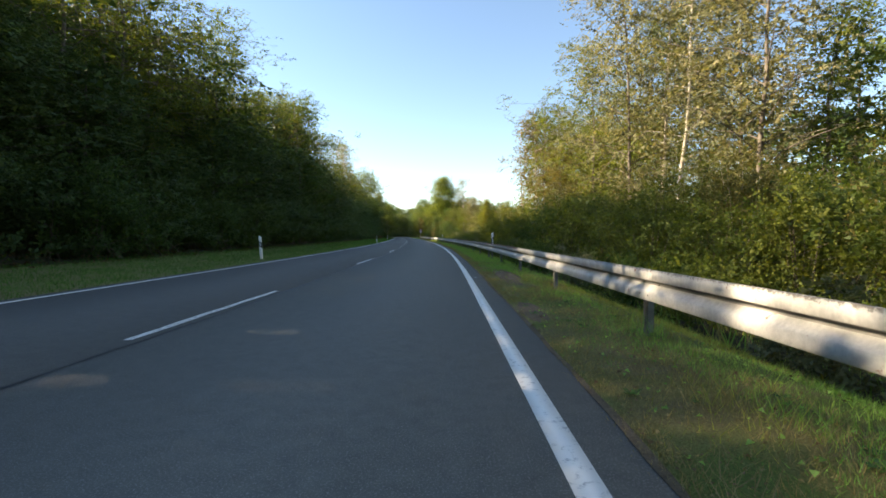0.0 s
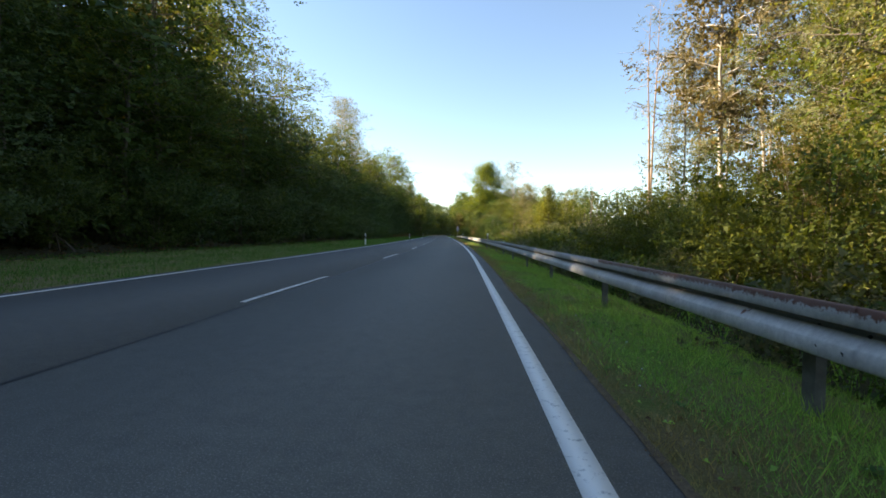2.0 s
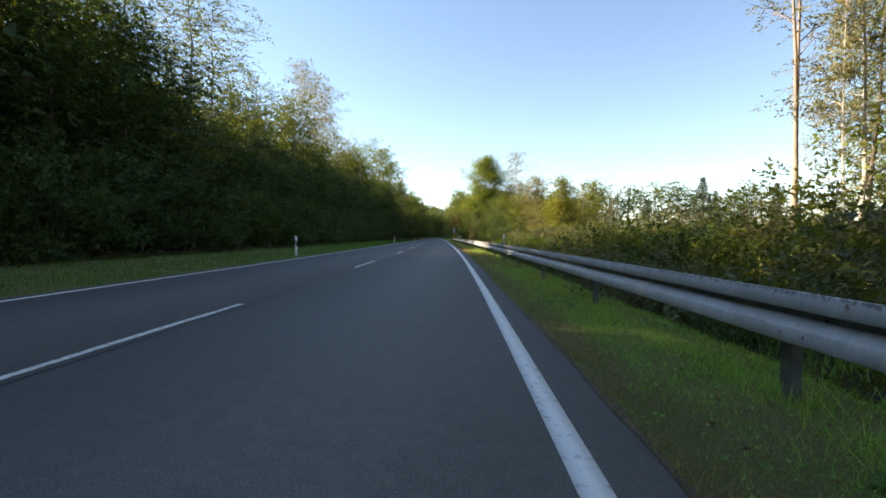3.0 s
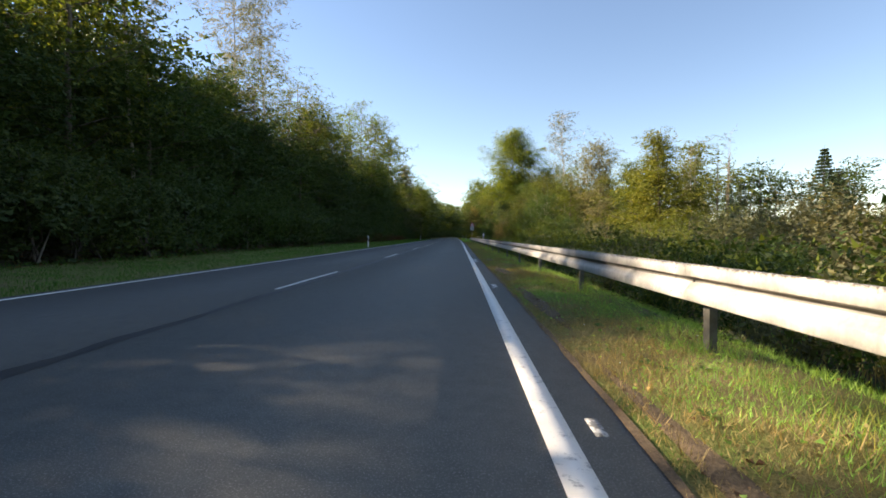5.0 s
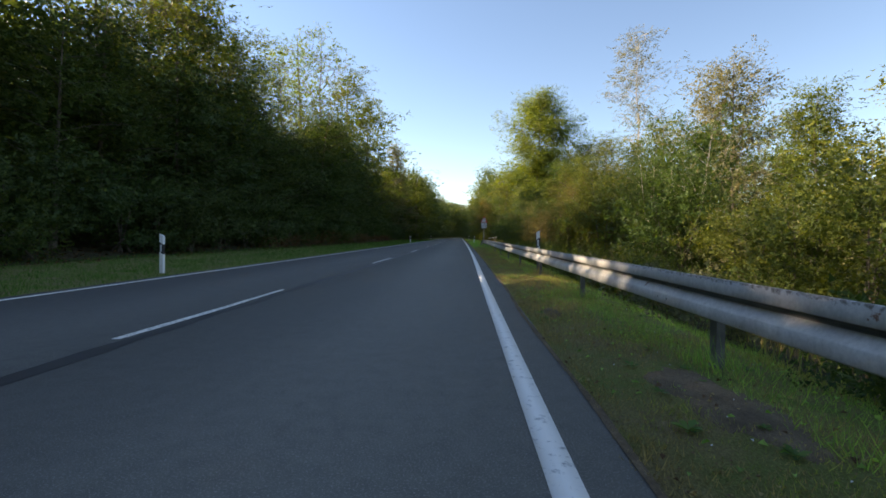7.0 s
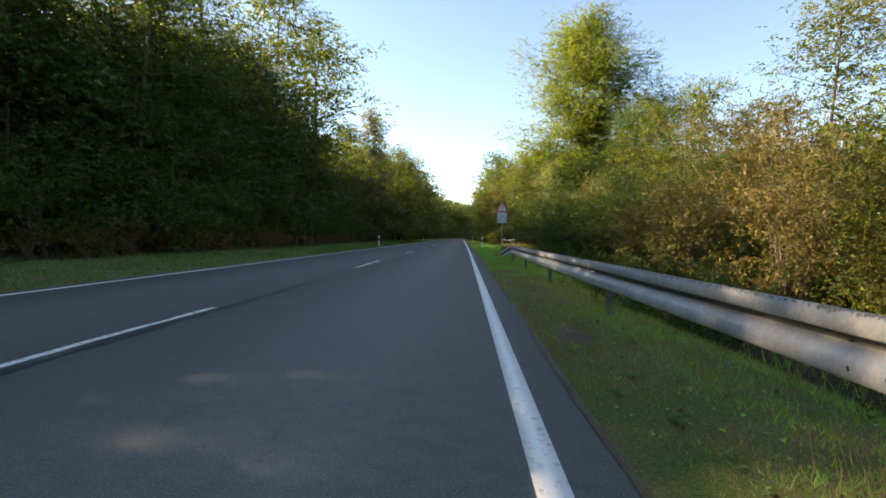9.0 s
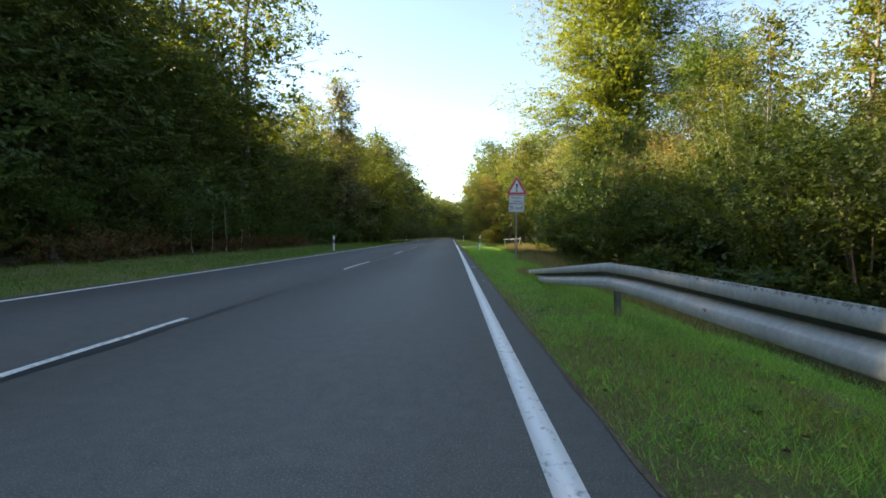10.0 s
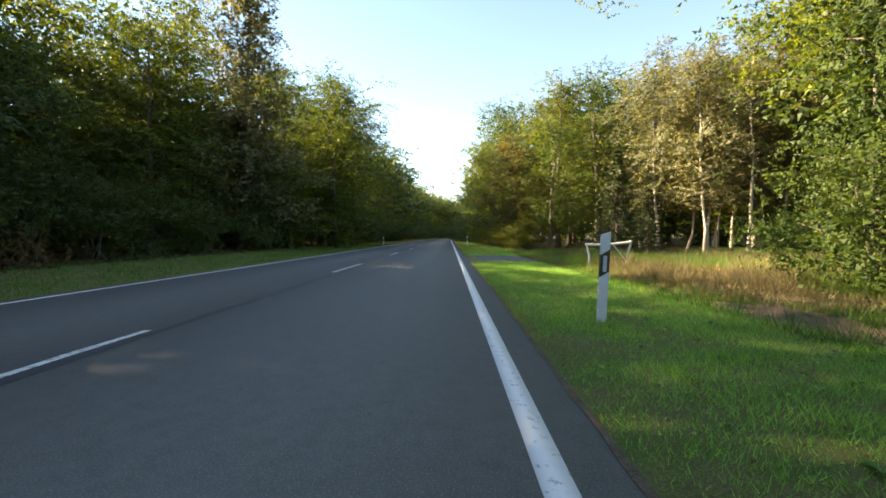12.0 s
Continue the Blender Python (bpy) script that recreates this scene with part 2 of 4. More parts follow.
def patch_noise(y, off, scale, seed):
    """Smooth random patches, 0 to 1, over the plan."""
    g = np.random.default_rng(seed).random((256, 256))
    u, v = np.asarray(y, float) / scale + 50, np.asarray(off, float) / scale + 50
    i, j = np.floor(u).astype(int), np.floor(v).astype(int)
    a, b = u - i, v - j
    a, b = a * a * (3 - 2 * a), b * b * (3 - 2 * b)
    q = lambda p, r: g[(i + p) % 256, (j + r) % 256]
    return (q(0, 0) * (1 - a) + q(1, 0) * a) * (1 - b) + (q(0, 1) * (1 - a) + q(1, 1) * a) * b


# ---- mesh helpers ----
def mesh_np(name, verts, faces, mats, smooth=False, index=None):
    """A mesh from arrays; faces all with the same number of corners."""
    verts, faces = np.asarray(verts, np.float32).reshape(-1, 3), np.asarray(faces, np.int32)
    me = bpy.data.meshes.new(name)
    k = faces.shape[1]
    me.vertices.add(len(verts))
    me.vertices.foreach_set("co", verts.ravel())
    me.loops.add(faces.size)
    me.loops.foreach_set("vertex_index", faces.ravel())
    me.polygons.add(len(faces))
    me.polygons.foreach_set("loop_start", np.arange(0, faces.size, k, dtype=np.int32))
    me.polygons.foreach_set("loop_total", np.full(len(faces), k, np.int32))
    if smooth:
        me.polygons.foreach_set("use_smooth", np.ones(len(faces), bool))
    for m in mats:
        me.materials.append(m)
    if index is not None:
        me.polygons.foreach_set("material_index", np.asarray(index, np.int32))
    me.update(calc_edges=True)
    return me


def grid(name, ys, offs, zf, material, smooth=True):
    Y, O = np.meshgrid(ys, offs, indexing="ij")
    P = at(Y, O, 0)
    P[..., 2] = zf(Y, O)
    a, b = Y.shape
    i = np.arange(a * b).reshape(a, b)
    f = np.stack([i[:-1, :-1], i[:-1, 1:], i[1:, 1:], i[1:, :-1]], -1).reshape(-1, 4)
    return mesh_np(name, P, f, [material], smooth)


def part(name, bm, material, parent, label=""):
    if isinstance(bm, bmesh.types.BMesh):
        me = bpy.data.meshes.new(name)
        bm.to_mesh(me)
        bm.free()
        me.materials.append(material)
    else:
        me = bm
    ob = new(name, me)
    ob.parent = parent
    return tagged(ob, label)


def tube(path, radii, sides=7):
    """Vertices and quads of a tapered tube along a path."""
    path, radii = np.asarray(path, float), np.asarray(radii, float)
    d = np.gradient(path, axis=0)
    d /= np.linalg.norm(d, axis=1)[:, None] + 1e-9
    ref = np.where(np.abs(d[:, 2:3]) > 0.9, np.array([[1.0, 0, 0]]), np.array([[0, 0, 1.0]]))
    u = np.cross(d, ref)
    u /= np.linalg.norm(u, axis=1)[:, None] + 1e-9
    w = np.cross(d, u)
    a = np.linspace(0, 2 * np.pi, sides, endpoint=False)
    v = path[:, None] + radii[:, None, None] * (np.cos(a)[None, :, None] * u[:, None] + np.sin(a)[None, :, None] * w[:, None])
    n = len(path)
    i = np.arange(n * sides).reshape(n, sides)
    j = np.roll(i, -1, 1)
    f = np.stack([i[:-1], j[:-1], j[1:], i[1:]], -1).reshape(-1, 4)
    return v.reshape(-1, 3), f


def join_tubes(list_vf):
    vs, fs, o = [], [], 0
    for v, f in list_vf:
        vs.append(v), fs.append(f + o)
        o += len(v)
    return np.concatenate(vs), np.concatenate(fs)


def leaves(rng, pts, size, flat=0.5, aspect=0.6, tri=True):
    """A small leaf at each point: one pointed blade, or a folded rhombus."""
    n = len(pts)
    nrm = rng.normal(size=(n, 3))
    nrm[:, 2] = np.abs(nrm[:, 2]) + flat * 2
    nrm /= np.linalg.norm(nrm, axis=1)[:, None]
    t = rng.normal(size=(n, 3))
    t -= nrm * (t * nrm).sum(1)[:, None]
    t /= np.linalg.norm(t, axis=1)[:, None]
    s = np.cross(nrm, t)
    L = (size * rng.uniform(0.6, 1.35, n))[:, None]
    if tri:
        v = np.stack([pts - t * L * 0.45 + s * L * aspect * 0.6, pts + t * L * 0.65, pts - t * L * 0.45 - s * L * aspect * 0.6], 1)
        return v.reshape(-1, 3), np.arange(n * 3).reshape(n, 3)
    droop = nrm * L * 0.18
    v = np.stack([pts - t * L * 0.5 - droop, pts + s * L * aspect * 0.5 + droop, pts + t * L * 0.5 - droop, pts - s * L * aspect * 0.5 + droop], 1)
    return v.reshape(-1, 3), np.arange(n * 4).reshape(n, 4)


def sprays(rng, cen, out, leaf, up, per=9):
    """Leafy twigs: leaves in two ranks along a short axis, lying nearly in one plane."""
    n = len(cen)
    unit = lambda a: a / (np.linalg.norm(a, axis=-1, keepdims=True) + 1e-9)
    d = unit(out * (1 - up) + rng.normal(size=(n, 3)) * 0.45 + np.array([0, 0, 1.0]) * (up * 1.3 - 0.12))
    nrm = unit(np.array([0, 0, 0.75]) * (1 - 0.5 * up) + out * 0.45 + rng.normal(size=(n, 3)) * 0.4)
    side = unit(np.cross(d, nrm))
    k = np.arange(per)
    along = np.linspace(-1, 1, per)[None, :, None] * leaf * 2.3
    sgn = np.where(k % 2 == 0, 1.0, -1.0)[None, :, None] * (k != per - 1)[None, :, None]
    L = leaf * rng.uniform(0.65, 1.3, (n, per, 1))
    t = unit(d[:, None] * 0.65 + side[:, None] * sgn * 0.8 + rng.normal(size=(n, per, 3)) * 0.22)
    m = unit(nrm[:, None] + rng.normal(size=(n, per, 3)) * 0.32)
    w = unit(np.cross(t, m))
    p = cen[:, None] + d[:, None] * along + rng.normal(size=(n, per, 3)) * leaf * 0.18
    v = np.stack([p + w * L * 0.34 + t * L * 0.12, p + t * L * 1.05, p - w * L * 0.34 + t * L * 0.05], 2)
    return v.reshape(-1, 3), np.arange(n * per * 3).reshape(-1, 3)


# ---- trees ----
def tree_meshes(seed, height, spread, n_leaf, leaf, profile, bark, leafm, base=0.25, trunk_r=None, n_limb=26, stems=1, clump=0.55, rise=0.5, fine=False, core=0.3, big=1.9):
    """Trunk with limbs, and a crown of leaf clumps borne by the limbs' twigs."""
    rng = np.random.default_rng(seed)
    tubes, clumps = [], []
    tr = trunk_r or height * 0.012
    nk, sides = (9, 8) if stems == 1 else (5, 5)
    for s in range(stems):
        lean = rng.normal(size=2) * (0.03 if stems == 1 else (0.07 if stems == 2 else 0.16))
        lean = np.clip(lean, -0.2, 0.2)
        hs = height * (1 if s == 0 else rng.uniform(0.7, 0.95))
        k = np.linspace(0, 1, nk)
        wob = np.cumsum(rng.normal(size=(nk, 2)) * hs * 0.006, 0)
        path = np.stack([lean[0] * hs * k + wob[:, 0], lean[1] * hs * k + wob[:, 1], hs * k * 0.97], 1)
        path[0, :2] = rng.normal(size=2) * (0.25 if stems > 2 else 0.05)
        tubes.append(tube(path, tr * (1 - k * 0.9) * np.where(k == 0, 1.35, 1), sides))
        for q in range(n_limb // stems):
            u = base + (1 - base) * ((q + rng.uniform(0.2, 0.8)) / (n_limb // stems)) * 0.97
            p0 = np.array([np.interp(u, k, path[:, i]) for i in range(3)])
            ang = q * 2.4 + rng.uniform(-0.5, 0.5)
            r = spread * profile((u - base) / (1 - base)) * rng.uniform(0.5, 1.28)
            dirn = np.array([math.cos(ang), math.sin(ang), 0])
            m = np.linspace(0, 1, 4)[:, None]
            lp = p0 + dirn * r * m + np.array([0, 0, 1.0]) * r * rise * (m - 0.35 * m * m) + rng.normal(size=(4, 3)) * 0.04 * r * m
            tubes.append(tube(lp, tr * 0.36 * (1 - u * 0.65) * (1 - 0.85 * m[:, 0]), 4 if fine else 3))
            nt = max(2, int(3 + r * 1.6))
            for _ in range(nt):
                w = rng.uniform(0.35, 1.05)
                c = p0 + dirn * r * w + np.array([0, 0, 1.0]) * r * rise * (w - 0.35 * w * w)
                off = rng.normal(size=3) * (0.22 * r + 0.15) * np.array([1, 1, 0.6])
                e = c + off
                if fine and r > 1.0:
                    mm = np.array([[0.0], [1.0]])
                    tubes.append(tube(c - dirn * 0.1 + (e - c) * mm, tr * 0.09 * (1.2 - mm[:, 0]), 3))
                clumps.append((e, clump * rng.uniform(0.45, 1.5)))
    tv, tf = join_tubes(tubes)
    cen = np.array([c for c, _ in clumps])
    rad = np.array([r for _, r in clumps])
    ns = n_leaf // 9
    pick = rng.choice(len(cen), ns, p=rad ** 2 / (rad ** 2).sum())
    g = rng.normal(size=(ns, 3))
    g *= (rng.uniform(0.1, 1, ns) ** 0.5 / np.linalg.norm(g, axis=1))[:, None]
    pts = cen[pick] + g * rad[pick][:, None] * np.array([1.15, 1.15, 0.6])
    pts[:, 2] = np.maximum(pts[:, 2], 0.05)
    out = pts * np.array([1.0, 1.0, 0.0]) + g * 0.5
    out /= np.linalg.norm(out, axis=1)[:, None] + 1e-9
    lv, lf = sprays(rng, pts, out, leaf, 0.55 if stems > 2 else 0.05)
    nc = int(n_leaf * core) // 9
    if nc:      # the denser, larger foliage inside the crown
        pick = rng.choice(len(cen), nc, p=rad ** 2 / (rad ** 2).sum())
        inner = cen[pick] * np.array([0.68, 0.68, 0.95]) + rng.normal(size=(nc, 3)) * rad[pick][:, None] * 0.35
        io = inner * np.array([1.0, 1.0, 0.0]) + rng.normal(size=(nc, 3)) * 0.3
        cv, cf = sprays(rng, inner, io / (np.linalg.norm(io, axis=1)[:, None] + 1e-9), leaf * big, 0.3 if stems > 2 else 0.0)
        lv, lf = np.concatenate([lv, cv]), np.concatenate([lf, cf + len(lv)])
    lv[:, 2] = np.maximum(lv[:, 2], 0.02)
    return mesh_np("trunk", tv, tf, [bark], True), mesh_np("crown", lv, lf, [leafm])


def spruce_meshes(seed, height, spread, n_leaf, leaf, bark, leafm):
    rng = np.random.default_rng(seed)
    tubes = [tube([(0, 0, 0), (0, 0, height * 0.5), (0, 0, height)], [height * 0.013, height * 0.008, 0.01], 7)]
    pts = []
    n_whorl = int(height * 2.2)
    per = n_leaf // (n_whorl * 6)
    for wq in range(n_whorl):
        z = height * (0.06 + 0.93 * wq / n_whorl)
        r = spread * (1 - wq / n_whorl) ** 0.85 * rng.uniform(0.75, 1.15) + 0.12
        for q in range(6):
            ang = q * math.pi / 3 + wq * 1.1 + rng.uniform(-0.25, 0.25)
            rr = r * rng.uniform(0.7, 1.1)
            d = np.array([math.cos(ang), math.sin(ang), 0])
            m = np.linspace(0, 1, 4)[:, None]
            lp = np.array([0, 0, z]) + d * rr * m + np.array([0, 0, 1.0]) * rr * (-0.35 * m + 0.22 * m * m)
            tubes.append(tube(lp, 0.035 * (1.1 - m[:, 0]) * (1 - wq / n_whorl * 0.7), 4))
            w = rng.uniform(0.15, 1, per) ** 0.7
            side = np.array([-d[1], d[0], 0])
            p = np.array([0, 0, z]) + d * rr * w[:, None] + np.array([0, 0, 1.0]) * (rr * (-0.35 * w + 0.22 * w * w))[:, None]
            p = p + side * (rng.normal(size=per) * 0.16 * rr * (1.1 - w))[:, None] - np.array([0, 0, 1.0]) * (rng.uniform(0, 0.18, per))[:, None]
            pts.append(p)
    tv, tf = join_tubes(tubes)
    lv, lf = leaves(rng, np.concatenate(pts), leaf, 0.2, 0.35)
    return mesh_np("trunk", tv, tf, [bark], True), mesh_np("crown", lv, lf, [leafm])


def full(u):      # a round crown
    return 0.25 + 0.85 * math.sin(math.pi * min(1, max(0, u * 0.86 + 0.12))) ** 0.8


def narrow(u):    # a crown that is widest below and pointed above
    return 1.0 - 0.8 * u ** 1.4


def egg(u):       # widest near the ground
    return 0.55 + 0.55 * math.sin(math.pi * min(1.0, u + 0.32)) - 0.35 * u * u


def bushy(u):
    return 0.75 + 0.35 * math.sin(math.pi * u * 0.9) - 0.55 * u * u


# ---- ground, road and its lines ----
ys = np.concatenate([np.arange(-120, -20, 10), np.arange(-20, 230, 2), np.arange(230, 520, 10), np.arange(520, 3000, 120)])
offs = np.array(sorted(set([c[0] for c in CROSS] + [-2000, -1000, -200, -120, -40, -30, -17, -10, -8.6, 0.5, 1.0, 1.2, 1.8, 2.6, 4.5, 8, 14, 20, 30, 80, 200, 1000, 2000])))
tagged(new("ground", grid("ground", ys, offs, land, M_GROUND)), "earthy verges and forest floor beside the road", "ground", kind="structure")
turf_z = lambda Y, O: land(Y, O) + 0.006
tagged(new("verge", grid("verge", ys[ys < 428], np.array([0.37, 0.5, 0.7, 1.0, 1.2, 1.4, 1.8, 2.0, 2.6, 3.2]), turf_z, M_TURF)), "green turf verge beside the road and barrier", "verge", kind="structure")
tagged(new("verge", grid("verge", ys[ys < 428], np.array([-12.9, -11, -10, -8.6, -8.3, -7.62]), turf_z, M_TURF)), "green turf verge below the forest edge", "verge", kind="structure")


def strip(name, y0, y1, o0, o1, z0, z1, material, step=2.0):
    """A slab along the road, with sides."""
    yy = np.linspace(y0, y1, max(2, int((y1 - y0) / step) + 1))
    prof = [(o0, z0), (o0, z1), (o1, z1), (o1, z0)]
    P = np.stack([at(yy, np.full_like(yy, o), z) for o, z in prof], 1)
    n = len(yy)
    i = np.arange(n * 4).reshape(n, 4)
    f = np.concatenate([np.stack([i[:-1, a], i[:-1, a + 1], i[1:, a + 1], i[1:, a]], -1) for a in range(3)])
    f = np.concatenate([f, i[:1, ::-1], i[-1:]])
    return mesh_np(name, P, f, [material])


def ragged(name, y0, y1, centre, wmin, wmax, z, material, seed, step=0.12):
    """A thin band with uneven edges."""
    yy = np.arange(y0, y1, step)
    a, b = patch_noise(yy, yy * 0, 0.5, seed), patch_noise(yy, yy * 0, 0.5, seed + 1)
    c = centre + (patch_noise(yy, yy * 0, 3.0, seed + 2) - 0.5) * 0.06
    P = np.stack([at(yy, c - wmin / 2 - a * (wmax - wmin) / 2, z), at(yy, c + wmin / 2 + b * (wmax - wmin) / 2, z)], 1)
    i = np.arange(len(yy) * 2).reshape(-1, 2)
    return mesh_np(name, P, np.stack([i[:-1, 0], i[:-1, 1], i[1:, 1], i[1:, 0]], -1), [material])


CENTRE, DASH0 = -3.647, 4.44
road = tagged(new("road"), "grey asphalt two-lane country road with worn white lines", "road", kind="structure")
part("lane", strip("lane", -60, 428, CENTRE + 0.14, 0.36, -0.1, 0.0, M_ASPHALT), None, road)
part("lane", strip("lane", -60, 428, -ROAD_W - 0.3, CENTRE + 0.14, -0.1, -0.001, M_ASPHALT_L), None, road, "darker asphalt lane")
part("edge_line", strip("edge_line", -60, 428, -0.07, 0.07, 0.0, 0.004, M_PAINT), None, road)
part("edge_line", strip("edge_line", -60, 428, -ROAD_W - 0.05, -ROAD_W + 0.05, -0.002, 0.004, M_PAINT), None, road)
for k in range(-2, 30):
    y0 = DASH0 + 12 * k
    part("centre_dash", ragged("centre_dash", y0, y0 + 4.03, CENTRE, 0.07, 0.115, 0.004, M_PAINT_D, 300 + k, 0.05), None, road)
part("tar_seam", ragged("tar_seam", -10, 70, CENTRE + 0.15, 0.015, 0.07, 0.003, M_TAR, 3), None, road, "dark tar-sealed joint")
part("tar_seam", ragged("tar_seam", 70, 125, CENTRE + 0.17, 0.05, 0.26, 0.003, M_TAR, 13), None, road, "dark tar-sealed joint")
part("tar_seam", ragged("tar_seam", 125, 260, CENTRE + 0.15, 0.06, 0.2, 0.003, M_TAR, 23), None, road, "dark tar-sealed joint")
for y0, y1, o, w in ((10.9, 11.15, 0.17, 0.06), (23.6, 23.9, 0.16, 0.05), (82.6, 82.8, 0.2, 0.06), (88.6, 89.2, 0.17, 0.1), (96.5, 98.6, 0.145, 0.14), (161.2, 161.7, 0.18, 0.13), (156.9, 157.1, 0.2, 0.05)):
    part("paint_patch", strip("paint_patch", y0, y1, o - w / 2, o + w / 2, -0.002, 0.004, M_PAINT_OLD, 0.2), None, road, "worn remnant of an old line")

# ---- crash barrier ----
RAIL_OFF, RAIL_TOP = 1.45, 0.675
W_PROFILE = ((-0.040, 0.140), (-0.046, 0.150), (-0.062, 0.154), (-0.076, 0.153), (-0.083, 0.147), (-0.085, 0.058), (-0.079, 0.050), (-0.016, 0.032), (-0.010, 0.024), (-0.010, 0.010), (-0.016, 0.002), (-0.076, -0.056), (-0.083, -0.066), (-0.085, -0.142), (-0.079, -0.151), (-0.060, -0.155))


def rail_z(yy):
    return RAIL_TOP - np.clip((np.asarray(yy, float) - 152.4) / 8.4, 0, 1) * 0.74


def rail_o(yy):
    return RAIL_OFF + np.interp(yy, (0, 60, 100, 134, 147, 162), (0.03, 0.02, 0.07, -0.06, -0.02, 0.12))


def beam(y0, y1, proud, material):
    yy = np.linspace(y0, y1, 5)
    a = [at(yy, rail_o(yy) + o - proud, rail_z(yy) + z - 0.153) for o, z in W_PROFILE]
    b = [p + np.array([0.005, 0, 0.0]) for p in a[::-1]]
    P = np.stack(a + b, 1)
    n, k = P.shape[:2]
    i = np.arange(n * k).reshape(n, k)
    j = np.roll(i, -1, 1)
    f = np.stack([i[:-1], j[:-1], j[1:], i[1:]], -1).reshape(-1, 4)
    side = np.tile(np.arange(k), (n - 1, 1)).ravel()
    # sides 6 to 9 line the recess and take the painted shade and grime
    return mesh_np("beam", P, f, [material, M_GRIME_SHADE, M_RECESS_SHADE], False, np.where((side == 6) | (side == 7), 1, np.where((side == 8) | (side == 9), 2, 0)))


def prism(poly, z0, z1):
    """A bmesh: the polygon in plan raised from z0 to z1."""
    bm = bmesh.new()
    lo, hi = [bm.verts.new((x, y, z0)) for x, y in poly], [bm.verts.new((x, y, z1)) for x, y in poly]
    bm.faces.new(lo[::-1]), bm.faces.new(hi)
    for i in range(len(poly)):
        j = (i + 1) % len(poly)
        bm.faces.new((lo[i], lo[j], hi[j], hi[i]))
    return bm


def slab(poly, y0, y1):
    """A bmesh: the polygon in x, z given depth from y0 to y1."""
    bm = bmesh.new()
    lo, hi = [bm.verts.new((x, y0, z)) for x, z in poly], [bm.verts.new((x, y1, z)) for x, z in poly]
    bm.faces.new(lo), bm.faces.new(hi[::-1])
    for i in range(len(poly)):
        j = (i + 1) % len(poly)
        bm.faces.new((lo[j], lo[i], hi[i], hi[j]))
    return bm


def mesh_of(name, bm, material):
    me = bpy.data.meshes.new(name)
    bm.to_mesh(me)
    bm.free()
    me.materials.append(material)
    return me


POST_MESH = mesh_of("post", prism(((-0.03, -0.055), (0.03, -0.055), (0.03, -0.035), (-0.022, -0.047), (-0.022, 0.047), (0.03, 0.035), (0.03, 0.055), (-0.03, 0.055)), -0.5, 0.52), M_POST)
_b = bmesh.new()
bmesh.ops.create_cone(_b, cap_ends=True, segments=8, radius1=0.020, radius2=0.013, depth=0.014, matrix=Matrix.Rotation(radians(-90), 4, "Y"))
BOLT_MESH = mesh_of("bolt", _b, M_BLACK)
guardrail = tagged(new("guardrail"), "weathered galvanised steel crash barrier, rusty in places, on steel posts", "guardrail")
POST_Y = np.array([0.55 + 4 * k for k in range(-4, 39)])
POST_Y = POST_Y + np.interp(POST_Y, (0, 45, 96, 116, 132, 148), (0.2, 0.3, -0.45, -0.7, -0.3, 0.05))
for k in range(-4, 40):
    y0 = 0.55 + 4 * k
    rusty = 11 < y0 < 38 or 100 < y0 < 103
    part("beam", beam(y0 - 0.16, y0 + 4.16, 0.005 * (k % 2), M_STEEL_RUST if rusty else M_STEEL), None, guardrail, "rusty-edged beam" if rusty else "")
    for yb, dz in ((-0.16, 0.002), (0.16, 0.002), (-0.09, -0.1), (0.09, -0.1)):
        bo = part("bolt", BOLT_MESH, None, guardrail)
        bo.location = at(y0 + yb, float(rail_o(y0)) - (0.082 if dz < 0 else 0.012), float(rail_z(y0)) - 0.153 + dz)
for yp in POST_Y:
    po = part("post", POST_MESH, None, guardrail)
    po.location = at(yp, float(rail_o(yp)) + 0.055, float(rail_z(yp)) - RAIL_TOP + 0.08)


# ---- delineators ----
def delineator(y, off, lean=0.0, flip=1, height=1.0, lift=0.0):
    root = tagged(new("delineator_post"), "white plastic roadside delineator post with slanted black band", "delineator", "delineator posts")
    root.matrix_basis = Matrix.Translation(Vector(at(y, off, float(land(y, off)) + lift))) @ pose(0, 0, 0, 0, lean, -3)
    w, s, h = 0.048, 0.032 * flip, height
    foot = 0.27 if lift else -0.15
    if lift:
        part("bracket", slab(((-0.035, -lift - 0.1), (0.035, -lift - 0.1), (0.035, 0.4), (-0.035, 0.4)), 0.042, 0.06), M_POST, root, "grey steel holder behind the barrier")
    part("body", slab(((-w, foot), (w, foot), (w, h * 0.54 + s), (-w, h * 0.54 - s)), -0.04, 0.04), M_WHITE, root)
    part("band", slab(((-w, h * 0.54 - s), (w, h * 0.54 + s), (w, h * 0.79 + s), (-w, h * 0.79 - s)), -0.041, 0.041), M_BLACK, root, "black band")
    part("head", slab(((-w, h * 0.79 - s), (w, h * 0.79 + s), (w, h + s * 0.6), (-w, h - s * 0.6)), -0.04, 0.04), M_WHITE, root)
    part("reflector", slab(((-0.02, h * 0.57), (0.02, h * 0.57), (0.02, h * 0.75), (-0.02, h * 0.75)), -0.048, -0.040), M_REFLECT, root, "pale reflector")
    return root


for y, off, lean, flip in ((20.4, -8.5, -4, -1), (72.9, -8.3, 0, -1), (119.9, -8.25, 1, -1), (177.0, -8.2, 0, -1), (226, -8.2, 0, -1), (20.6, 1.66, 0, 1), (70.5, 1.78, 0, 1), (122.0, 1.75, 0, 1), (176.8, 1.28, 3, 1), (216.0, 1.3, 0, 1)):
    delineator(y, off, lean, flip, 1.0, 0.17 if 1.5 < off < 2 else 0.0)


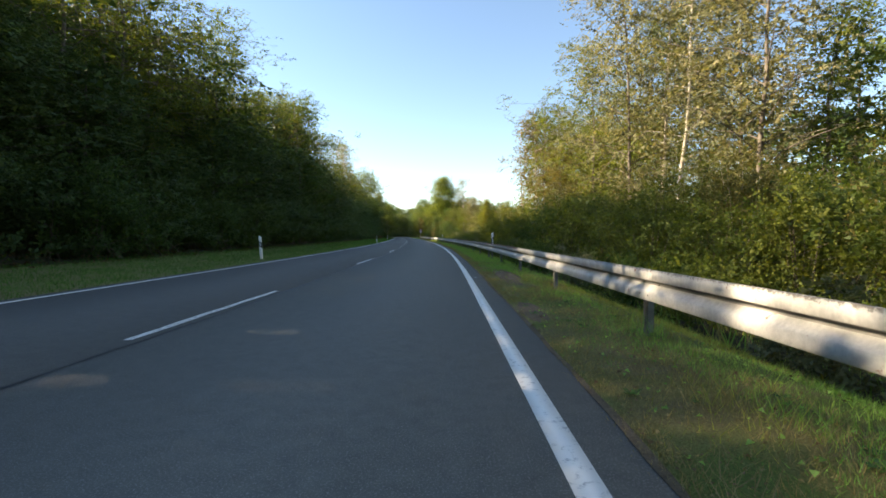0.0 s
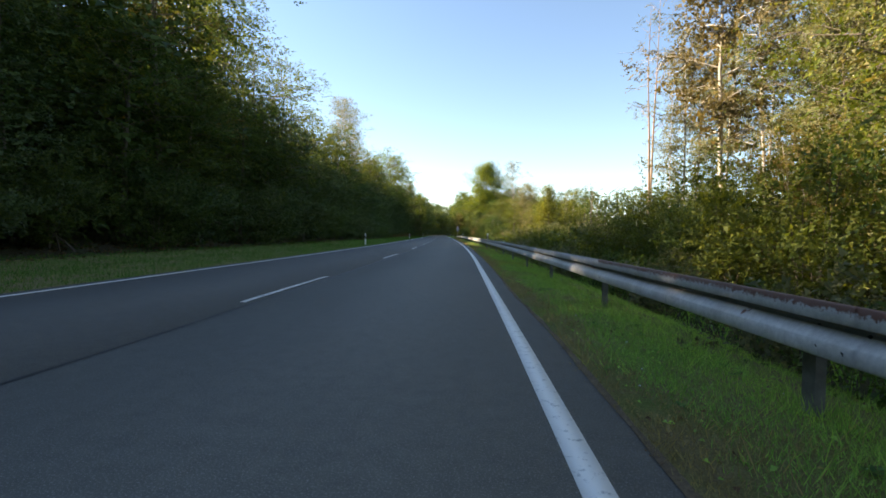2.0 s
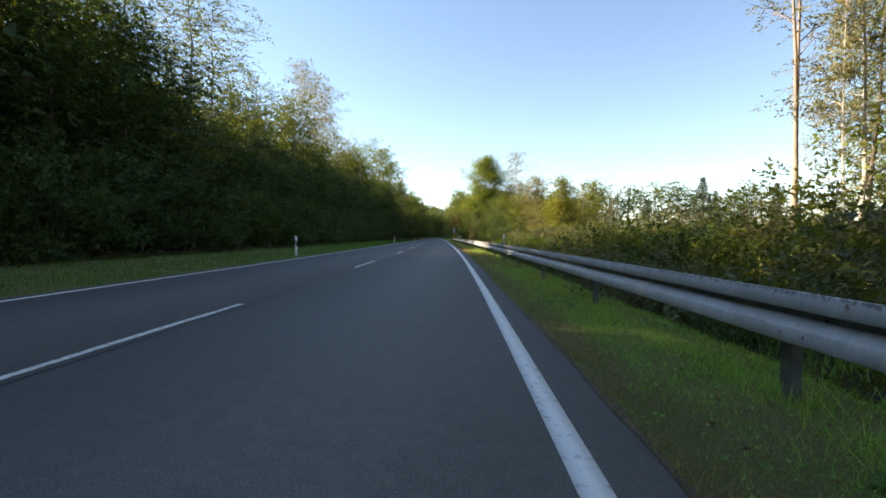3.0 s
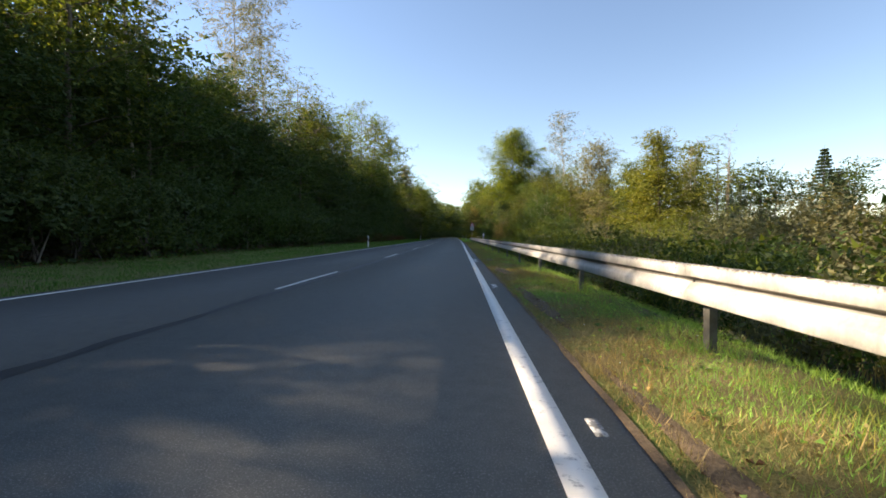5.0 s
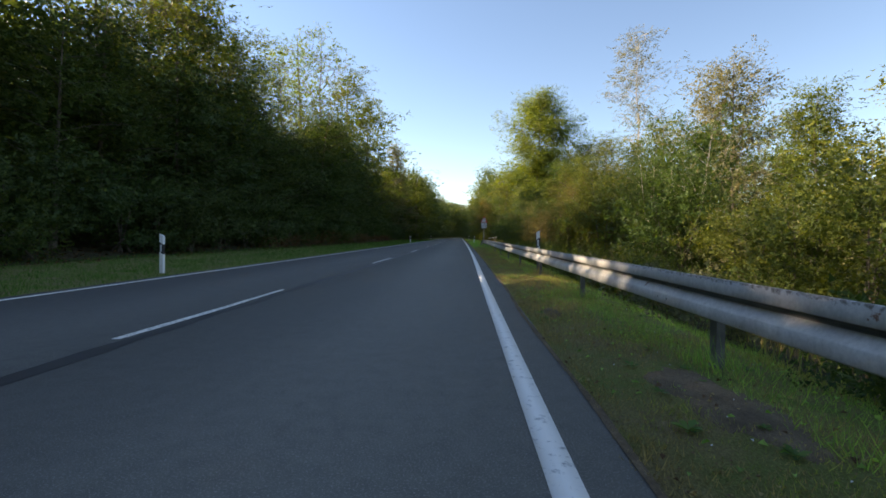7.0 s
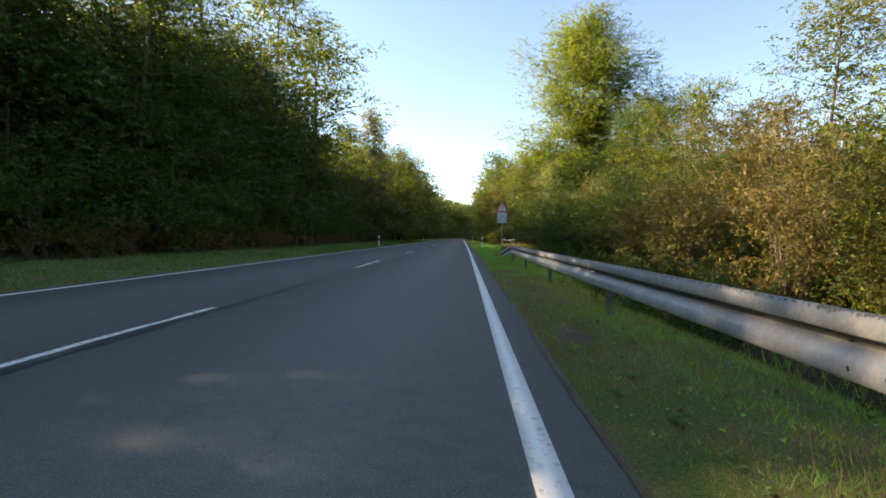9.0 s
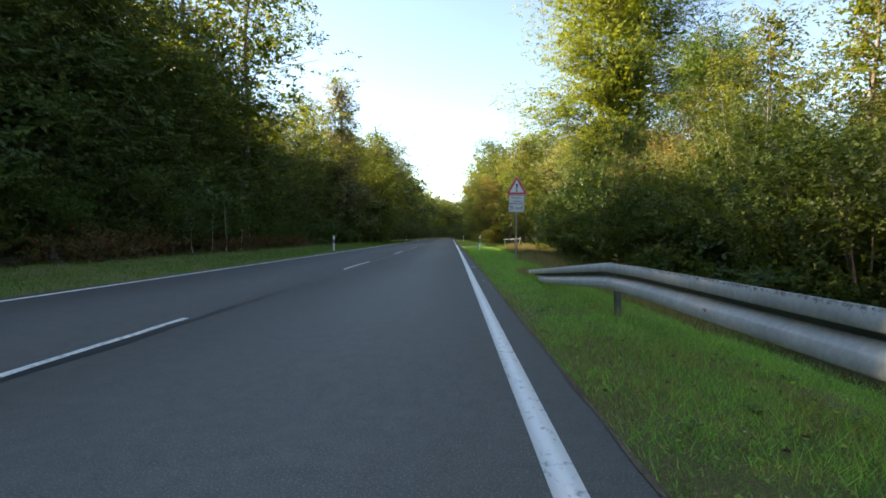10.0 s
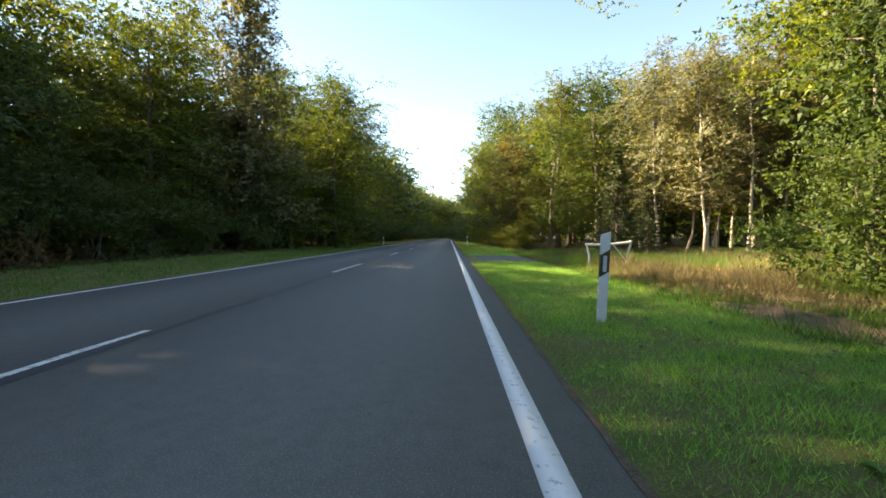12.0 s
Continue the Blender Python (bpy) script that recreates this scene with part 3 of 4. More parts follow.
# ---- warning sign with two plates ----
def rounded(pts, r, n=5):
    """A polygon with rounded corners."""
    out = []
    for i, p in enumerate(pts):
        p, a, b = Vector(p), Vector(pts[i - 1]), Vector(pts[(i + 1) % len(pts)])
        u, v = (a - p).normalized(), (b - p).normalized()
        t = r / math.tan(u.angle(v) / 2)
        s, e = p + u * t, p + v * t
        for k in range(n + 1):
            q = k / n
            out.append(tuple((s * (1 - q) ** 2 + p * 2 * q * (1 - q) + e * q * q)[:]))
    return out


def lettering(text, x, z, size, depth, parent, name="lettering"):
    cu = bpy.data.curves.new(name, "FONT")
    cu.body, cu.size, cu.align_x, cu.align_y, cu.extrude = text, size, "CENTER", "CENTER", 0.001
    cu.materials.append(M_INK)
    ob = new(name, cu)
    ob.parent = parent
    ob.matrix_basis = pose(x, depth, z, 90, 0, 0)
    return ob


sign = tagged(new("traffic_sign"), "red and white warning triangle with two plates on grey pole", "road sign")
sign.matrix_basis = Matrix.Translation(Vector((-5.62, 166.55, -0.1))) @ pose(0, 0, 0, 0, 0.6, 4)
v, f = tube([(0, 0.045, -0.3), (0, 0.045, 1.8), (0, 0.045, 3.42)], [0.038, 0.038, 0.038], 12)
part("pole", mesh_np("pole", v, f, [M_GALV], True), None, sign)
Z0 = 2.80
tri = lambda s, r: [(x, z + Z0 + 0.26) for x, z in rounded([(-0.45 * s, -0.26 * s), (0.45 * s, -0.26 * s), (0, 0.52 * s)], r)]
plate = part("warning_triangle", slab(tri(1.03, 0.045), -0.002, 0.012), M_SIGN, sign, "white-edged triangular plate")
part("red_border", slab(tri(1.0, 0.045), -0.006, -0.002), M_RED, plate, "red border")
part("white_field", slab(tri(0.66, 0.02), -0.010, -0.006), M_SIGN, plate, "white field")
part("exclamation_stroke", slab([(-0.022, Z0 + 0.215), (0.022, Z0 + 0.215), (0.04, Z0 + 0.43), (0.03, Z0 + 0.455), (-0.03, Z0 + 0.455), (-0.04, Z0 + 0.43)], -0.013, -0.010), M_INK, plate)
part("exclamation_dot", slab([(-0.034, Z0 + 0.12), (0.034, Z0 + 0.12), (0.034, Z0 + 0.18), (-0.034, Z0 + 0.18)], -0.013, -0.010), M_INK, plate)
for zt, zb in ((Z0 - 0.02, Z0 - 0.37), (Z0 - 0.385, Z0 - 0.735)):
    rect = lambda d: rounded([(-0.325 + d, zb + d), (0.325 - d, zb + d), (0.325 - d, zt - d), (-0.325 + d, zt - d)], 0.03)
    pl = part("sign_plate", slab(rect(0), -0.002, 0.010), M_SIGN, sign, "white rectangular plate")
    part("plate_border", slab(rect(0.016), -0.005, -0.002), M_INK, pl, "black border")
    part("plate_field", slab(rect(0.028), -0.008, -0.005), M_SIGN, pl)
    if zt > Z0 - 0.1:
        lettering("Stra\u00dfen-", 0.0, zt - 0.115, 0.135, -0.0095, pl)
        lettering("sch\u00e4den", 0.0, zt - 0.25, 0.135, -0.0095, pl)
    else:
        lettering("3 km", 0.0, zt - 0.18, 0.19, -0.0095, pl)
        for ax in (-0.23, 0.23):
            part("arrow", slab([(ax - 0.012, zb + 0.07), (ax + 0.012, zb + 0.07), (ax + 0.012, zt - 0.13), (ax + 0.045, zt - 0.15), (ax + 0.045, zt - 0.13), (ax, zt - 0.075), (ax - 0.045, zt - 0.13), (ax - 0.045, zt - 0.15), (ax - 0.012, zt - 0.13)], -0.011, -0.008), M_INK, pl)
for zc in (Z0 + 0.1, Z0 - 0.2, Z0 - 0.56):
    part("clamp", prism(((-0.05, 0.008), (0.05, 0.008), (0.05, 0.09), (-0.05, 0.09)), zc - 0.02, zc + 0.02), M_GALV, sign)

# ---- barrier of the forest track ----
gate = tagged(new("track_barrier"), "low white tubular barrier beside the forest track", "barrier")
gz = float(land(187, 5.0))
gate.matrix_basis = Matrix.Translation(Vector((-4.75, 186.8, gz))) @ pose(0, 0, 0, 0, 0, -8)
for nm, path, r in (("bar", [(-0.75, 0, 0.80), (-0.2, 0, 0.78), (0.65, 0, 0.86)], 0.035), ("post", [(-0.68, 0, -0.2), (-0.62, 0, 0.4), (-0.70, 0, 0.80)], 0.03), ("post", [(0.42, 0, -0.2), (0.5, 0, 0.3), (0.65, 0, 0.92)], 0.035), ("brace", [(0.10, 0, 0.80), (0.28, 0, 0.55), (0.46, 0, 0.30)], 0.022)):
    v, f = tube(path, [r] * 3, 8)
    part(nm, mesh_np(nm, v, f, [M_WHITE], True), None, gate)

# ---- forest track ----
def track_z(Y, O):
    return land(Y, O) + 0.012 + 0 * Y
track = grid("forest_track", np.linspace(189.5, 194.5, 6), np.concatenate([[0.37], np.linspace(1, 16, 16)]), track_z, M_ASPHALT_L)
tagged(new("forest_track", track), "short grey paved mouth of a forest track", "track", kind="structure")

# ---- woods ----
kinds = {}


def kind_of(key, label, cat, h, n, fn):
    kinds[key] = (label, cat, h, [fn(i) for i in range(n)])


kind_of("broad", "tall broadleaf tree with dark green crown at the forest edge", "tree", 18, 4, lambda i: tree_meshes(10 + i, 18, 4.2, 13500, 0.15, full, M_BARK, M_LEAF, 0.10, None, 34, 1, 0.95, core=0.25, big=2.0))
kind_of("yellow", "broadleaf tree turning yellow green", "tree", 16, 4, lambda i: tree_meshes(20 + i, 16, 3.6, 13000, 0.15, full, M_BARK, M_LEAF_Y, 0.03, None, 36, 1, 0.85, core=0.25, big=1.9))
kind_of("near", "leafy tree turning yellow green with thin stems", "tree", 18, 4, lambda i: tree_meshes(120 + i, 18, 3.6, 16000, 0.12, full, M_BARK, M_LEAF_Y if i % 2 else M_LEAF_P, 0.18, 0.14, 34, 1, 0.8, 0.6, True, core=0.2, big=1.7))
kind_of("airy", "tall broadleaf tree with an open crown of drooping boughs", "tree", 17, 3, lambda i: tree_meshes(220 + i, 17, 4.0, 9000, 0.135, full, M_BARK, (M_LEAF_Y, M_LEAF_L, M_LEAF_Y)[i], 0.30, 0.17, 30, 1, 0.85, 0.25, True, core=0.0))
kind_of("lush", "large yellow-green broadleaf tree with spreading boughs", "tree", 20, 1, lambda i: tree_meshes(25, 20, 4.5, 120000, 0.10, full, M_BARK, M_LEAF_L, 0.24, 0.26, 34, 1, 1.25, 0.55, True, core=0.3))
kind_of("olive", "dense olive-brown broadleaf tree", "tree", 15, 2, lambda i: tree_meshes(227 + i, 15, 3.3, 26000, 0.118, full, M_BARK, M_LEAF_Y if i else M_LEAF_P, 0.08, 0.18, 40, 1, 0.9, 0.5, core=0.3, big=1.9))
kind_of("golden", "dense ochre-green tree at the edge of the clearing", "tree", 14, 1, lambda i: tree_meshes(27, 14, 4.4, 34000, 0.125, egg, M_BARK, M_LEAF_G, 0.06, 0.2, 44, 1, 0.95, 0.4, core=0.3))
kind_of("cone", "pointed yellow-green tree at the forest edge", "tree", 18, 1, lambda i: tree_meshes(29, 18, 3.2, 15000, 0.17, narrow, M_BARK, M_LEAF_P, 0.04, 0.16, 44, 1, 0.65))
kind_of("autumn", "broadleaf tree with ochre autumn leaves", "tree", 13, 3, lambda i: tree_meshes(30 + i, 13, 3.2, 10000, 0.14, full, M_BARK, M_LEAF_O, 0.08, None, 30, 1, 0.65))
kind_of("brown", "tall tree with thin brownish crown on a pale trunk", "tree", 17.5, 2, lambda i: tree_meshes(35 + i, 17.5, 3.6, 9000, 0.19, full, M_BIRCH, M_LEAF_B, 0.4, 0.2, 24, 1, 0.6, 0.5, True, core=0.15))
kind_of("birch", "slender pale-barked birch with sparse crown", "birch", 17, 3, lambda i: tree_meshes(40 + i, 17, 2.2, 7000, 0.13, narrow, M_BIRCH, M_LEAF_P, 0.35, 0.11, 24, core=0.0))
kind_of("poplar", "tall thin tree with sparse silvery crown", "tree", 22, 2, lambda i: tree_meshes(45 + i, 22, 2.6, 15000, 0.105, full, M_BIRCH, M_LEAF_P, 0.45, 0.15, 30, 1, 0.8, 1.0, True, core=0.0))
kind_of("bare", "nearly leafless forked tree with pale stems", "tree", 20, 2, lambda i: tree_meshes(48 + i, 20, 2.0, 1600, 0.11, full, M_BARK_W, M_LEAF_P, 0.45, 0.12, 14, 2, 0.5, 1.3, True, core=0.0))
kind_of("dark", "dark leafy tree with branches down to the ground", "tree", 12, 4, lambda i: tree_meshes(50 + i, 12, 3.3, 14500, 0.118, full, M_BARK, M_LEAF_D, 0.03, None, 40, 1, 0.8, 0.3, core=0.4, big=2.0))
kind_of("bush", "dense green roadside shrub", "shrub", 3.6, 4, lambda i: tree_meshes(60 + i, 3.6, 1.9, 7500, 0.068, bushy, M_BARK, M_LEAF, 0.02, 0.022, 34, 6, 0.5, core=0.4, big=1.6))
kind_of("ybush", "yellowish green roadside shrub", "shrub", 4.2, 4, lambda i: tree_meshes(70 + i, 4.2, 1.7, 7500, 0.068, bushy, M_BARK, M_LEAF_Y, 0.02, 0.022, 34, 6, 0.5, core=0.4, big=1.6))
kind_of("sbush", "low green scrub on the bank", "shrub", 1.6, 3, lambda i: tree_meshes(160 + i, 1.6, 1.3, 2400, 0.070, bushy, M_BARK, (M_LEAF, M_LEAF_Y, M_LEAF_P)[i], 0.02, 0.015, 24, 5, 0.3))
kind_of("dbush", "dark green shrub in the shade of the trees", "shrub", 4, 3, lambda i: tree_meshes(76 + i, 4, 2.0, 4600, 0.098, bushy, M_BARK, M_LEAF_D, 0.0, 0.03, 22, 4, 0.55, core=0.3, big=1.9))
kind_of("obush", "brownish shrub of thin upright stems", "shrub", 6, 3, lambda i: tree_meshes(170 + i, 6, 1.4, 9000, 0.062, bushy, M_BARK, M_LEAF_O, 0.08, 0.022, 60, 10, 0.42, 1.5, core=0.4, big=1.4))
kind_of("tbush", "tall dense shrub turning yellow and brown", "shrub", 7, 4, lambda i: tree_meshes(190 + i, 7, 1.9, 14500, 0.070, bushy, M_BIRCH if i % 2 else M_BARK, (M_LEAF_Y, M_LEAF, M_LEAF_Y, M_LEAF_O)[i], 0.02, 0.03, 48, 8, 0.6, 1.2, core=0.4, big=1.6))
kind_of("low", "low greenish yellow shrub in the clearing", "shrub", 3, 3, lambda i: tree_meshes(180 + i, 3, 1.7, 5000, 0.068, bushy, M_BARK, (M_LEAF_P, M_LEAF_Y, M_LEAF_P)[i], 0.0, 0.03, 22, 4, 0.5, core=0.5, big=1.4))
kind_of("pale", "slim pale ochre-green tree on a thin light trunk", "tree", 14, 3, lambda i: tree_meshes(140 + i, 14, 2.5, 11000, 0.125, full, M_BIRCH, (M_LEAF_O, M_LEAF_P, M_LEAF_G)[i], 0.22, 0.10, 34, 1, 0.65, 0.6))
kind_of("snag", "thin dying spruce with few needles", "tree", 12, 1, lambda i: spruce_meshes(88, 12, 0.6, 600, 0.2, M_BARK, M_NEEDLE))
kind_of("spruce", "dark green spruce with drooping branches", "spruce", 12, 2, lambda i: spruce_meshes(80 + i, 12, 2.6, 7500, 0.30, M_BARK, M_NEEDLE))
kind_of("fern", "clump of reddish brown bracken", "fern", 1.3, 2, lambda i: tree_meshes(85 + i, 1.3, 1.0, 900, 0.1, bushy, M_BARK, M_FERN, 0.0, 0.012, 20, 5, 0.25, core=0.0))
kind_of("sapling", "thin pale leafless sapling at the forest edge", "sapling", 3.2, 2, lambda i: tree_meshes(86 + i, 3.2, 0.5, 60, 0.05, narrow, M_BIRCH, M_LEAF_P, 0.35, 0.02, 10, 1, 0.2, 1.2, True, core=0.0))
kind_of("deep", "tree deep in the forest", "tree", 18, 3, lambda i: tree_meshes(96 + i, 18, 4.8, 800, 0.75, full, M_BARK, (M_LEAF, M_LEAF_Y, M_LEAF_D)[i], 0.05, None, 14, 1, 1.2, core=0.3, big=1.5))
kind_of("inner", "dense tree added inside the forest to block sunlight", "tree", 11, 3, lambda i: tree_meshes(196 + i, 11, 3.9, 6600, 0.29, lambda u: 1.0 - 0.5 * u ** 3, M_BARK, (M_LEAF_D, M_LEAF, M_LEAF_D)[i], 0.02, None, 30, 1, 1.1, 0.2, core=0.0))
kind_of("far", "distant broadleaf tree of the forest", "tree", 18, 4, lambda i: tree_meshes(90 + i, 18, 4.6, 1400, 0.48, full, M_BARK, (M_LEAF, M_LEAF_Y, M_LEAF_D, M_LEAF_D)[i], 0.02, None, 24, 1, 1.0, core=0.3, big=1.6))
prng = np.random.default_rng(5)
FAR_WOODS, SCRUB = [], []
NAMES = {"spruce": "spruce", "sapling": "sapling", "birch": "birch", "fern": "fern_clump"}


def plant_xy(key, x, y, z, h, wide=1.0, variant=None):
    label, cat, h0, vs = kinds[key]
    own = np.random.default_rng(int(abs(x * 137.0 + y * 7301.0)) + 11)
    v = vs[int(own.integers(len(vs))) if variant is None else variant]
    if key in ("far", "deep", "inner", "sbush") or y > 232:
        (SCRUB if key == "sbush" else FAR_WOODS).append((v, x, y, z - 0.05, h / h0, wide, float(own.uniform(0, 6.28))))
        return None
    root = tagged(new("shrub" if "bush" in key else NAMES.get(key, "tree")), label, cat, {"shrub": "roadside shrubs", "fern": "bracken clumps"}.get(cat, "forest edge trees"))
    s = h / h0
    root.matrix_basis = Matrix.Translation((x, y, z - 0.05)) @ Matrix.Rotation(float(own.uniform(0, 6.28)), 4, "Z") @ Matrix.Diagonal((s * wide, s * wide, s, 1))
    part("trunk", v[0], None, root)
    part("crown", v[1], None, root)
    return root


def plant(key, y, off, h, wide=1.0, variant=None):
    x, yy, _ = at(y, off)
    return plant_xy(key, float(x), float(yy), float(land(y, off)), h, wide, variant)


def hero(key, x, y, h, wide=1.0, variant=None):
    off = x - float(np.interp(y, _ys, _ex))
    return plant_xy(key, x, y, float(land(y, off)), h, wide, variant)


def row(keys, y0, y1, step, off, h, jit=1.0, wide=1.0):
    y = y0
    own = np.random.default_rng(int(abs(off * 1000 + y0 * 31)) + 7)
    while y < y1:
        hh = h(y) if callable(h) else h
        plant(keys[int(own.integers(len(keys)))], y + own.uniform(-0.4, 0.4) * step, off + own.uniform(-jit, jit), hh * own.uniform(0.85, 1.12), wide)
        y += step


def left_height(y):
    return float(np.interp(y, (-20, 13, 20, 27, 48, 54, 60, 75, 79, 93, 98, 102, 106, 121, 130, 142, 158, 172, 178, 184, 194, 200, 212, 230), (18.2, 18.2, 16.0, 15.0, 15.0, 17.5, 17.5, 18.5, 14.5, 14, 15, 16.5, 15, 15, 16.5, 18, 18.5, 17, 14.5, 14, 14, 16.8, 17.8, 16.5)))



# forest along the left side
for y, off, tall in ((140.6, -19.6, 17.5), (147.5, -20.0, 17.5), (2.0, -20.5, 16.8), (92.5, -20.2, 14.0)):
    plant("broad", y, off, tall, 1.1)
row(("dbush", "bush", "dbush"), -8, 222, 2.9, -14.0, 3.6, 0.5, 1.2)
row(("dark", "dark", "dark", "broad"), -42, 222, 4.6, -16.6, lambda y: float(np.interp(y, (-20, 16, 30, 38, 44, 62, 66, 78, 90, 93, 99, 102, 112, 115), (0.50, 0.50, 0.58, 0.62, 0.62, 0.52, 0.55, 0.62, 0.65, 0.70, 0.70, 0.64, 0.64, 0.66))) * left_height(y), 0.8, 1.2)
# trees out of view, added with heights tuned for shade on the verge opposite
row(("broad", "airy"), -42, 14, 4.8, -19.5, lambda y: float(np.interp(y, (5.5, 8), (0.93, 0.69))) * left_height(y), 1.0, 1.05)
row(("airy", "broad"), 14, 27, 4.2, -19.5, lambda y: 1.02 * left_height(y), 1.0, 1.1)
row(("airy",), 17, 33, 5.0, -23.5, 19.0, 1.0, 1.1)
row(("airy",), 27, 36, 4.6, -19.5, 17.0, 1.0, 1.0)
row(("airy", "birch", "near"), 36, 48, 4.2, -19.5, 17.5, 1.0, 1.0)
row(("airy", "yellow", "airy"), 46, 77, 5.0, -19.5, lambda y: 0.95 * left_height(y), 1.0, 1.0)
row(("airy",), 77, 100, 6.0, -19.5, lambda y: float(np.interp(y, (80, 84, 90, 93), (0.72, 0.74, 0.80, 1.05))) * left_height(y), 1.0, 1.05)
row(("broad", "dark", "broad", "yellow"), 101, 117, 5.0, -19.5, lambda y: float(np.interp(y, (102, 108, 113), (0.64, 0.70, 1.0))) * left_height(y), 1.0, 1.05)
row(("airy",), 118, 138, 5.6, -19.5, lambda y: 1.08 * left_height(y), 1.0, 1.05)
row(("airy",), 138, 168, 5.4, -19.5, lambda y: 0.95 * left_height(y), 1.0, 1.05)
row(("yellow", "broad", "airy", "yellow"), 168, 222, 5.8, -19.5, lambda y: float(np.interp(y, (138, 142, 164, 167, 170, 177, 180), (0.93, 0.88, 0.88, 0.93, 0.70, 0.70, 0.93))) * left_height(y), 1.0, 1.05)
# added rows hidden behind the forest edge, heights set to block or pass sun
sun_block_height = lambda y: float(np.interp(y, (2, 7, 16, 20, 22.5, 23.5, 25.5, 27, 60, 70, 78, 81, 90.5, 92.5, 95, 97, 103.5, 105.5, 112, 116, 172, 178, 196, 200), (12.4, 11.2, 11.2, 13.8, 13.8, 10.4, 10.4, 14.4, 14.6, 12.6, 12.2, 9.6, 9.6, 13.4, 13.4, 10.9, 10.9, 14.4, 14.2, 12.6, 11.4, 10.9, 10.9, 12.0)))
row(("inner",), -46, 222, 4.0, -22.8, sun_block_height, 0.6, 1.15)
row(("inner",), -46, 222, 4.4, -27.5, sun_block_height, 0.8, 1.2)
# low front row added so that its shadow covers the road
row(("dark",), 83, 92, 2.6, -15.6, 7.4, 0.4, 1.2)
row(("dark",), 141, 153, 4.0, -17.0, 10.0, 0.7, 1.1)
row(("dark",), 153, 169, 3.2, -16.8, lambda y: float(np.interp(y, (157, 161), (12.0, 14.2))), 0.7, 1.1)
# row added to keep the sun off the bushes across the road
row(("dark",), 168, 179, 3.4, -19.5, 14.5, 0.7, 1.1)
for key, x, y, h, w in (("broad", -16.5, 57, 18, 1.0), ("autumn", -19.5, 60, 15, 1.0), ("yellow", -22.5, 73, 23, 0.8), ("airy", -20.5, 81.5, 19.0, 1.0), ("airy", -21.5, 86.0, 18.5, 1.0), ("poplar", -19.5, 101.9, 20.5, 0.8), ("yellow", -20, 99, 16, 0.9), ("poplar", -24.8, 121.0, 26, 0.9), ("poplar", -24.2, 124.4, 25, 0.85), ("yellow", -23.8, 135.8, 17.5, 0.9), ("airy", -26.0, 158.6, 23.5, 1.0), ("airy", -25.5, 163.5, 24.5, 0.95), ("yellow", -27, 175, 25, 0.9), ("yellow", -24.5, 178.5, 22, 1.1), ("cone", -25.0, 201.7, 20.3, 1.0), ("yellow", -23.8, 206, 14.5, 1.1), ("yellow", -25.5, 194, 13, 1.1), ("yellow", -22, 212, 16, 1.1), ("broad", -24.5, 215.5, 17.5, 1.1), ("yellow", -23.5, 222, 16.5, 1.1)):
    hero(key, x, y, h, w)
for y, o in ((150.5, -13.2), (152.5, -13.4), (154.6, -13.1), (157.5, -13.5), (163, -13.3), (166, -13.4)):
    plant("fern", y, o, 1.3)
row(("fern",), 138, 186, 1.9, -13.0, 0.9, 0.35, 1.1)
for y, o, h in ((169.0, -13.0, 3.2), (171.0, -13.1, 2.9), (172.0, -12.8, 3.4), (174.2, -13.0, 3.0), (176.0, -13.3, 3.3)):
    plant("sapling", y, o, h)
for y0, y1, off, h, keys in ((222, 262, -16.5, 16.5, ("yellow", "broad")), (262, 330, -14.5, 19, ("far",)), (330, 428, -15, 19, ("far",)), (232, 428, -20, 18, ("far",))):
    row(keys, y0, y1, 5.0, off, h, 1.2, 1.1)
row(("dbush",), 222, 428, 4, -13.2, 5, 0.6, 1.6)

# right side, tall stand behind the barrier
for key, x, y, h, w in (("near", 12.5, 18, 17, 1.0), ("near", 11.0, 26, 19, 0.9), ("birch", 12.6, 24.5, 20, 1.0), ("birch", 13.8, 28, 20, 1.0), ("near", 15.5, 32, 19, 1.0), ("near", 18.5, 28, 19, 1.0), ("near", 13.0, 37, 18, 0.95), ("near", 17, 42, 17.5, 1.0), ("autumn", 12.0, 44, 11, 0.9), ("near", 15.5, 49, 14.5, 0.9), ("brown", 13.1, 59.8, 18, 0.85), ("near", 15.5, 54.5, 13, 0.9), ("birch", 17.5, 63, 20, 0.9), ("birch", 19.5, 66, 19, 0.9), ("birch", 16.5, 66.5, 18, 0.8), ("brown", 21, 62, 18, 0.9), ("bare", 13.0, 70.4, 21, 1.0), ("near", 17.0, 71.5, 17, 0.8), ("birch", 15.0, 69.5, 19, 0.9), ("near", 19.5, 74, 16, 0.9), ("birch", 14.1, 69, 16, 0.45), ("near", 10.5, 46.5, 16, 0.8), ("near", 15, 51.5, 17, 0.9), ("near", 24, 52, 17, 1.0), ("near", 23, 40, 18, 1.0), ("far", 28, 20, 18, 1.0), ("far", 30, 33, 18, 1.0), ("far", 31, 46, 17, 1.0), ("near", 22, 66, 18, 1.0), ("near", 24.5, 58, 18, 1.0), ("yellow", 26, 71, 17, 1.0), ("near", 20, 12, 18, 1.0), ("near", 22, 2, 18, 1.0)):
    hero(key, x, y, h, w)
row(("ybush", "bush", "ybush", "bush"), 1, 53, 2.4, 5.3, 3.3, 0.5, 0.95)
row(("sbush",), 54, 66, 1.7, 5.2, 1.9, 0.5, 1.1)
row(("tbush", "ybush"), 1, 54, 4.0, 8.0, 4.8, 0.8, 1.2)
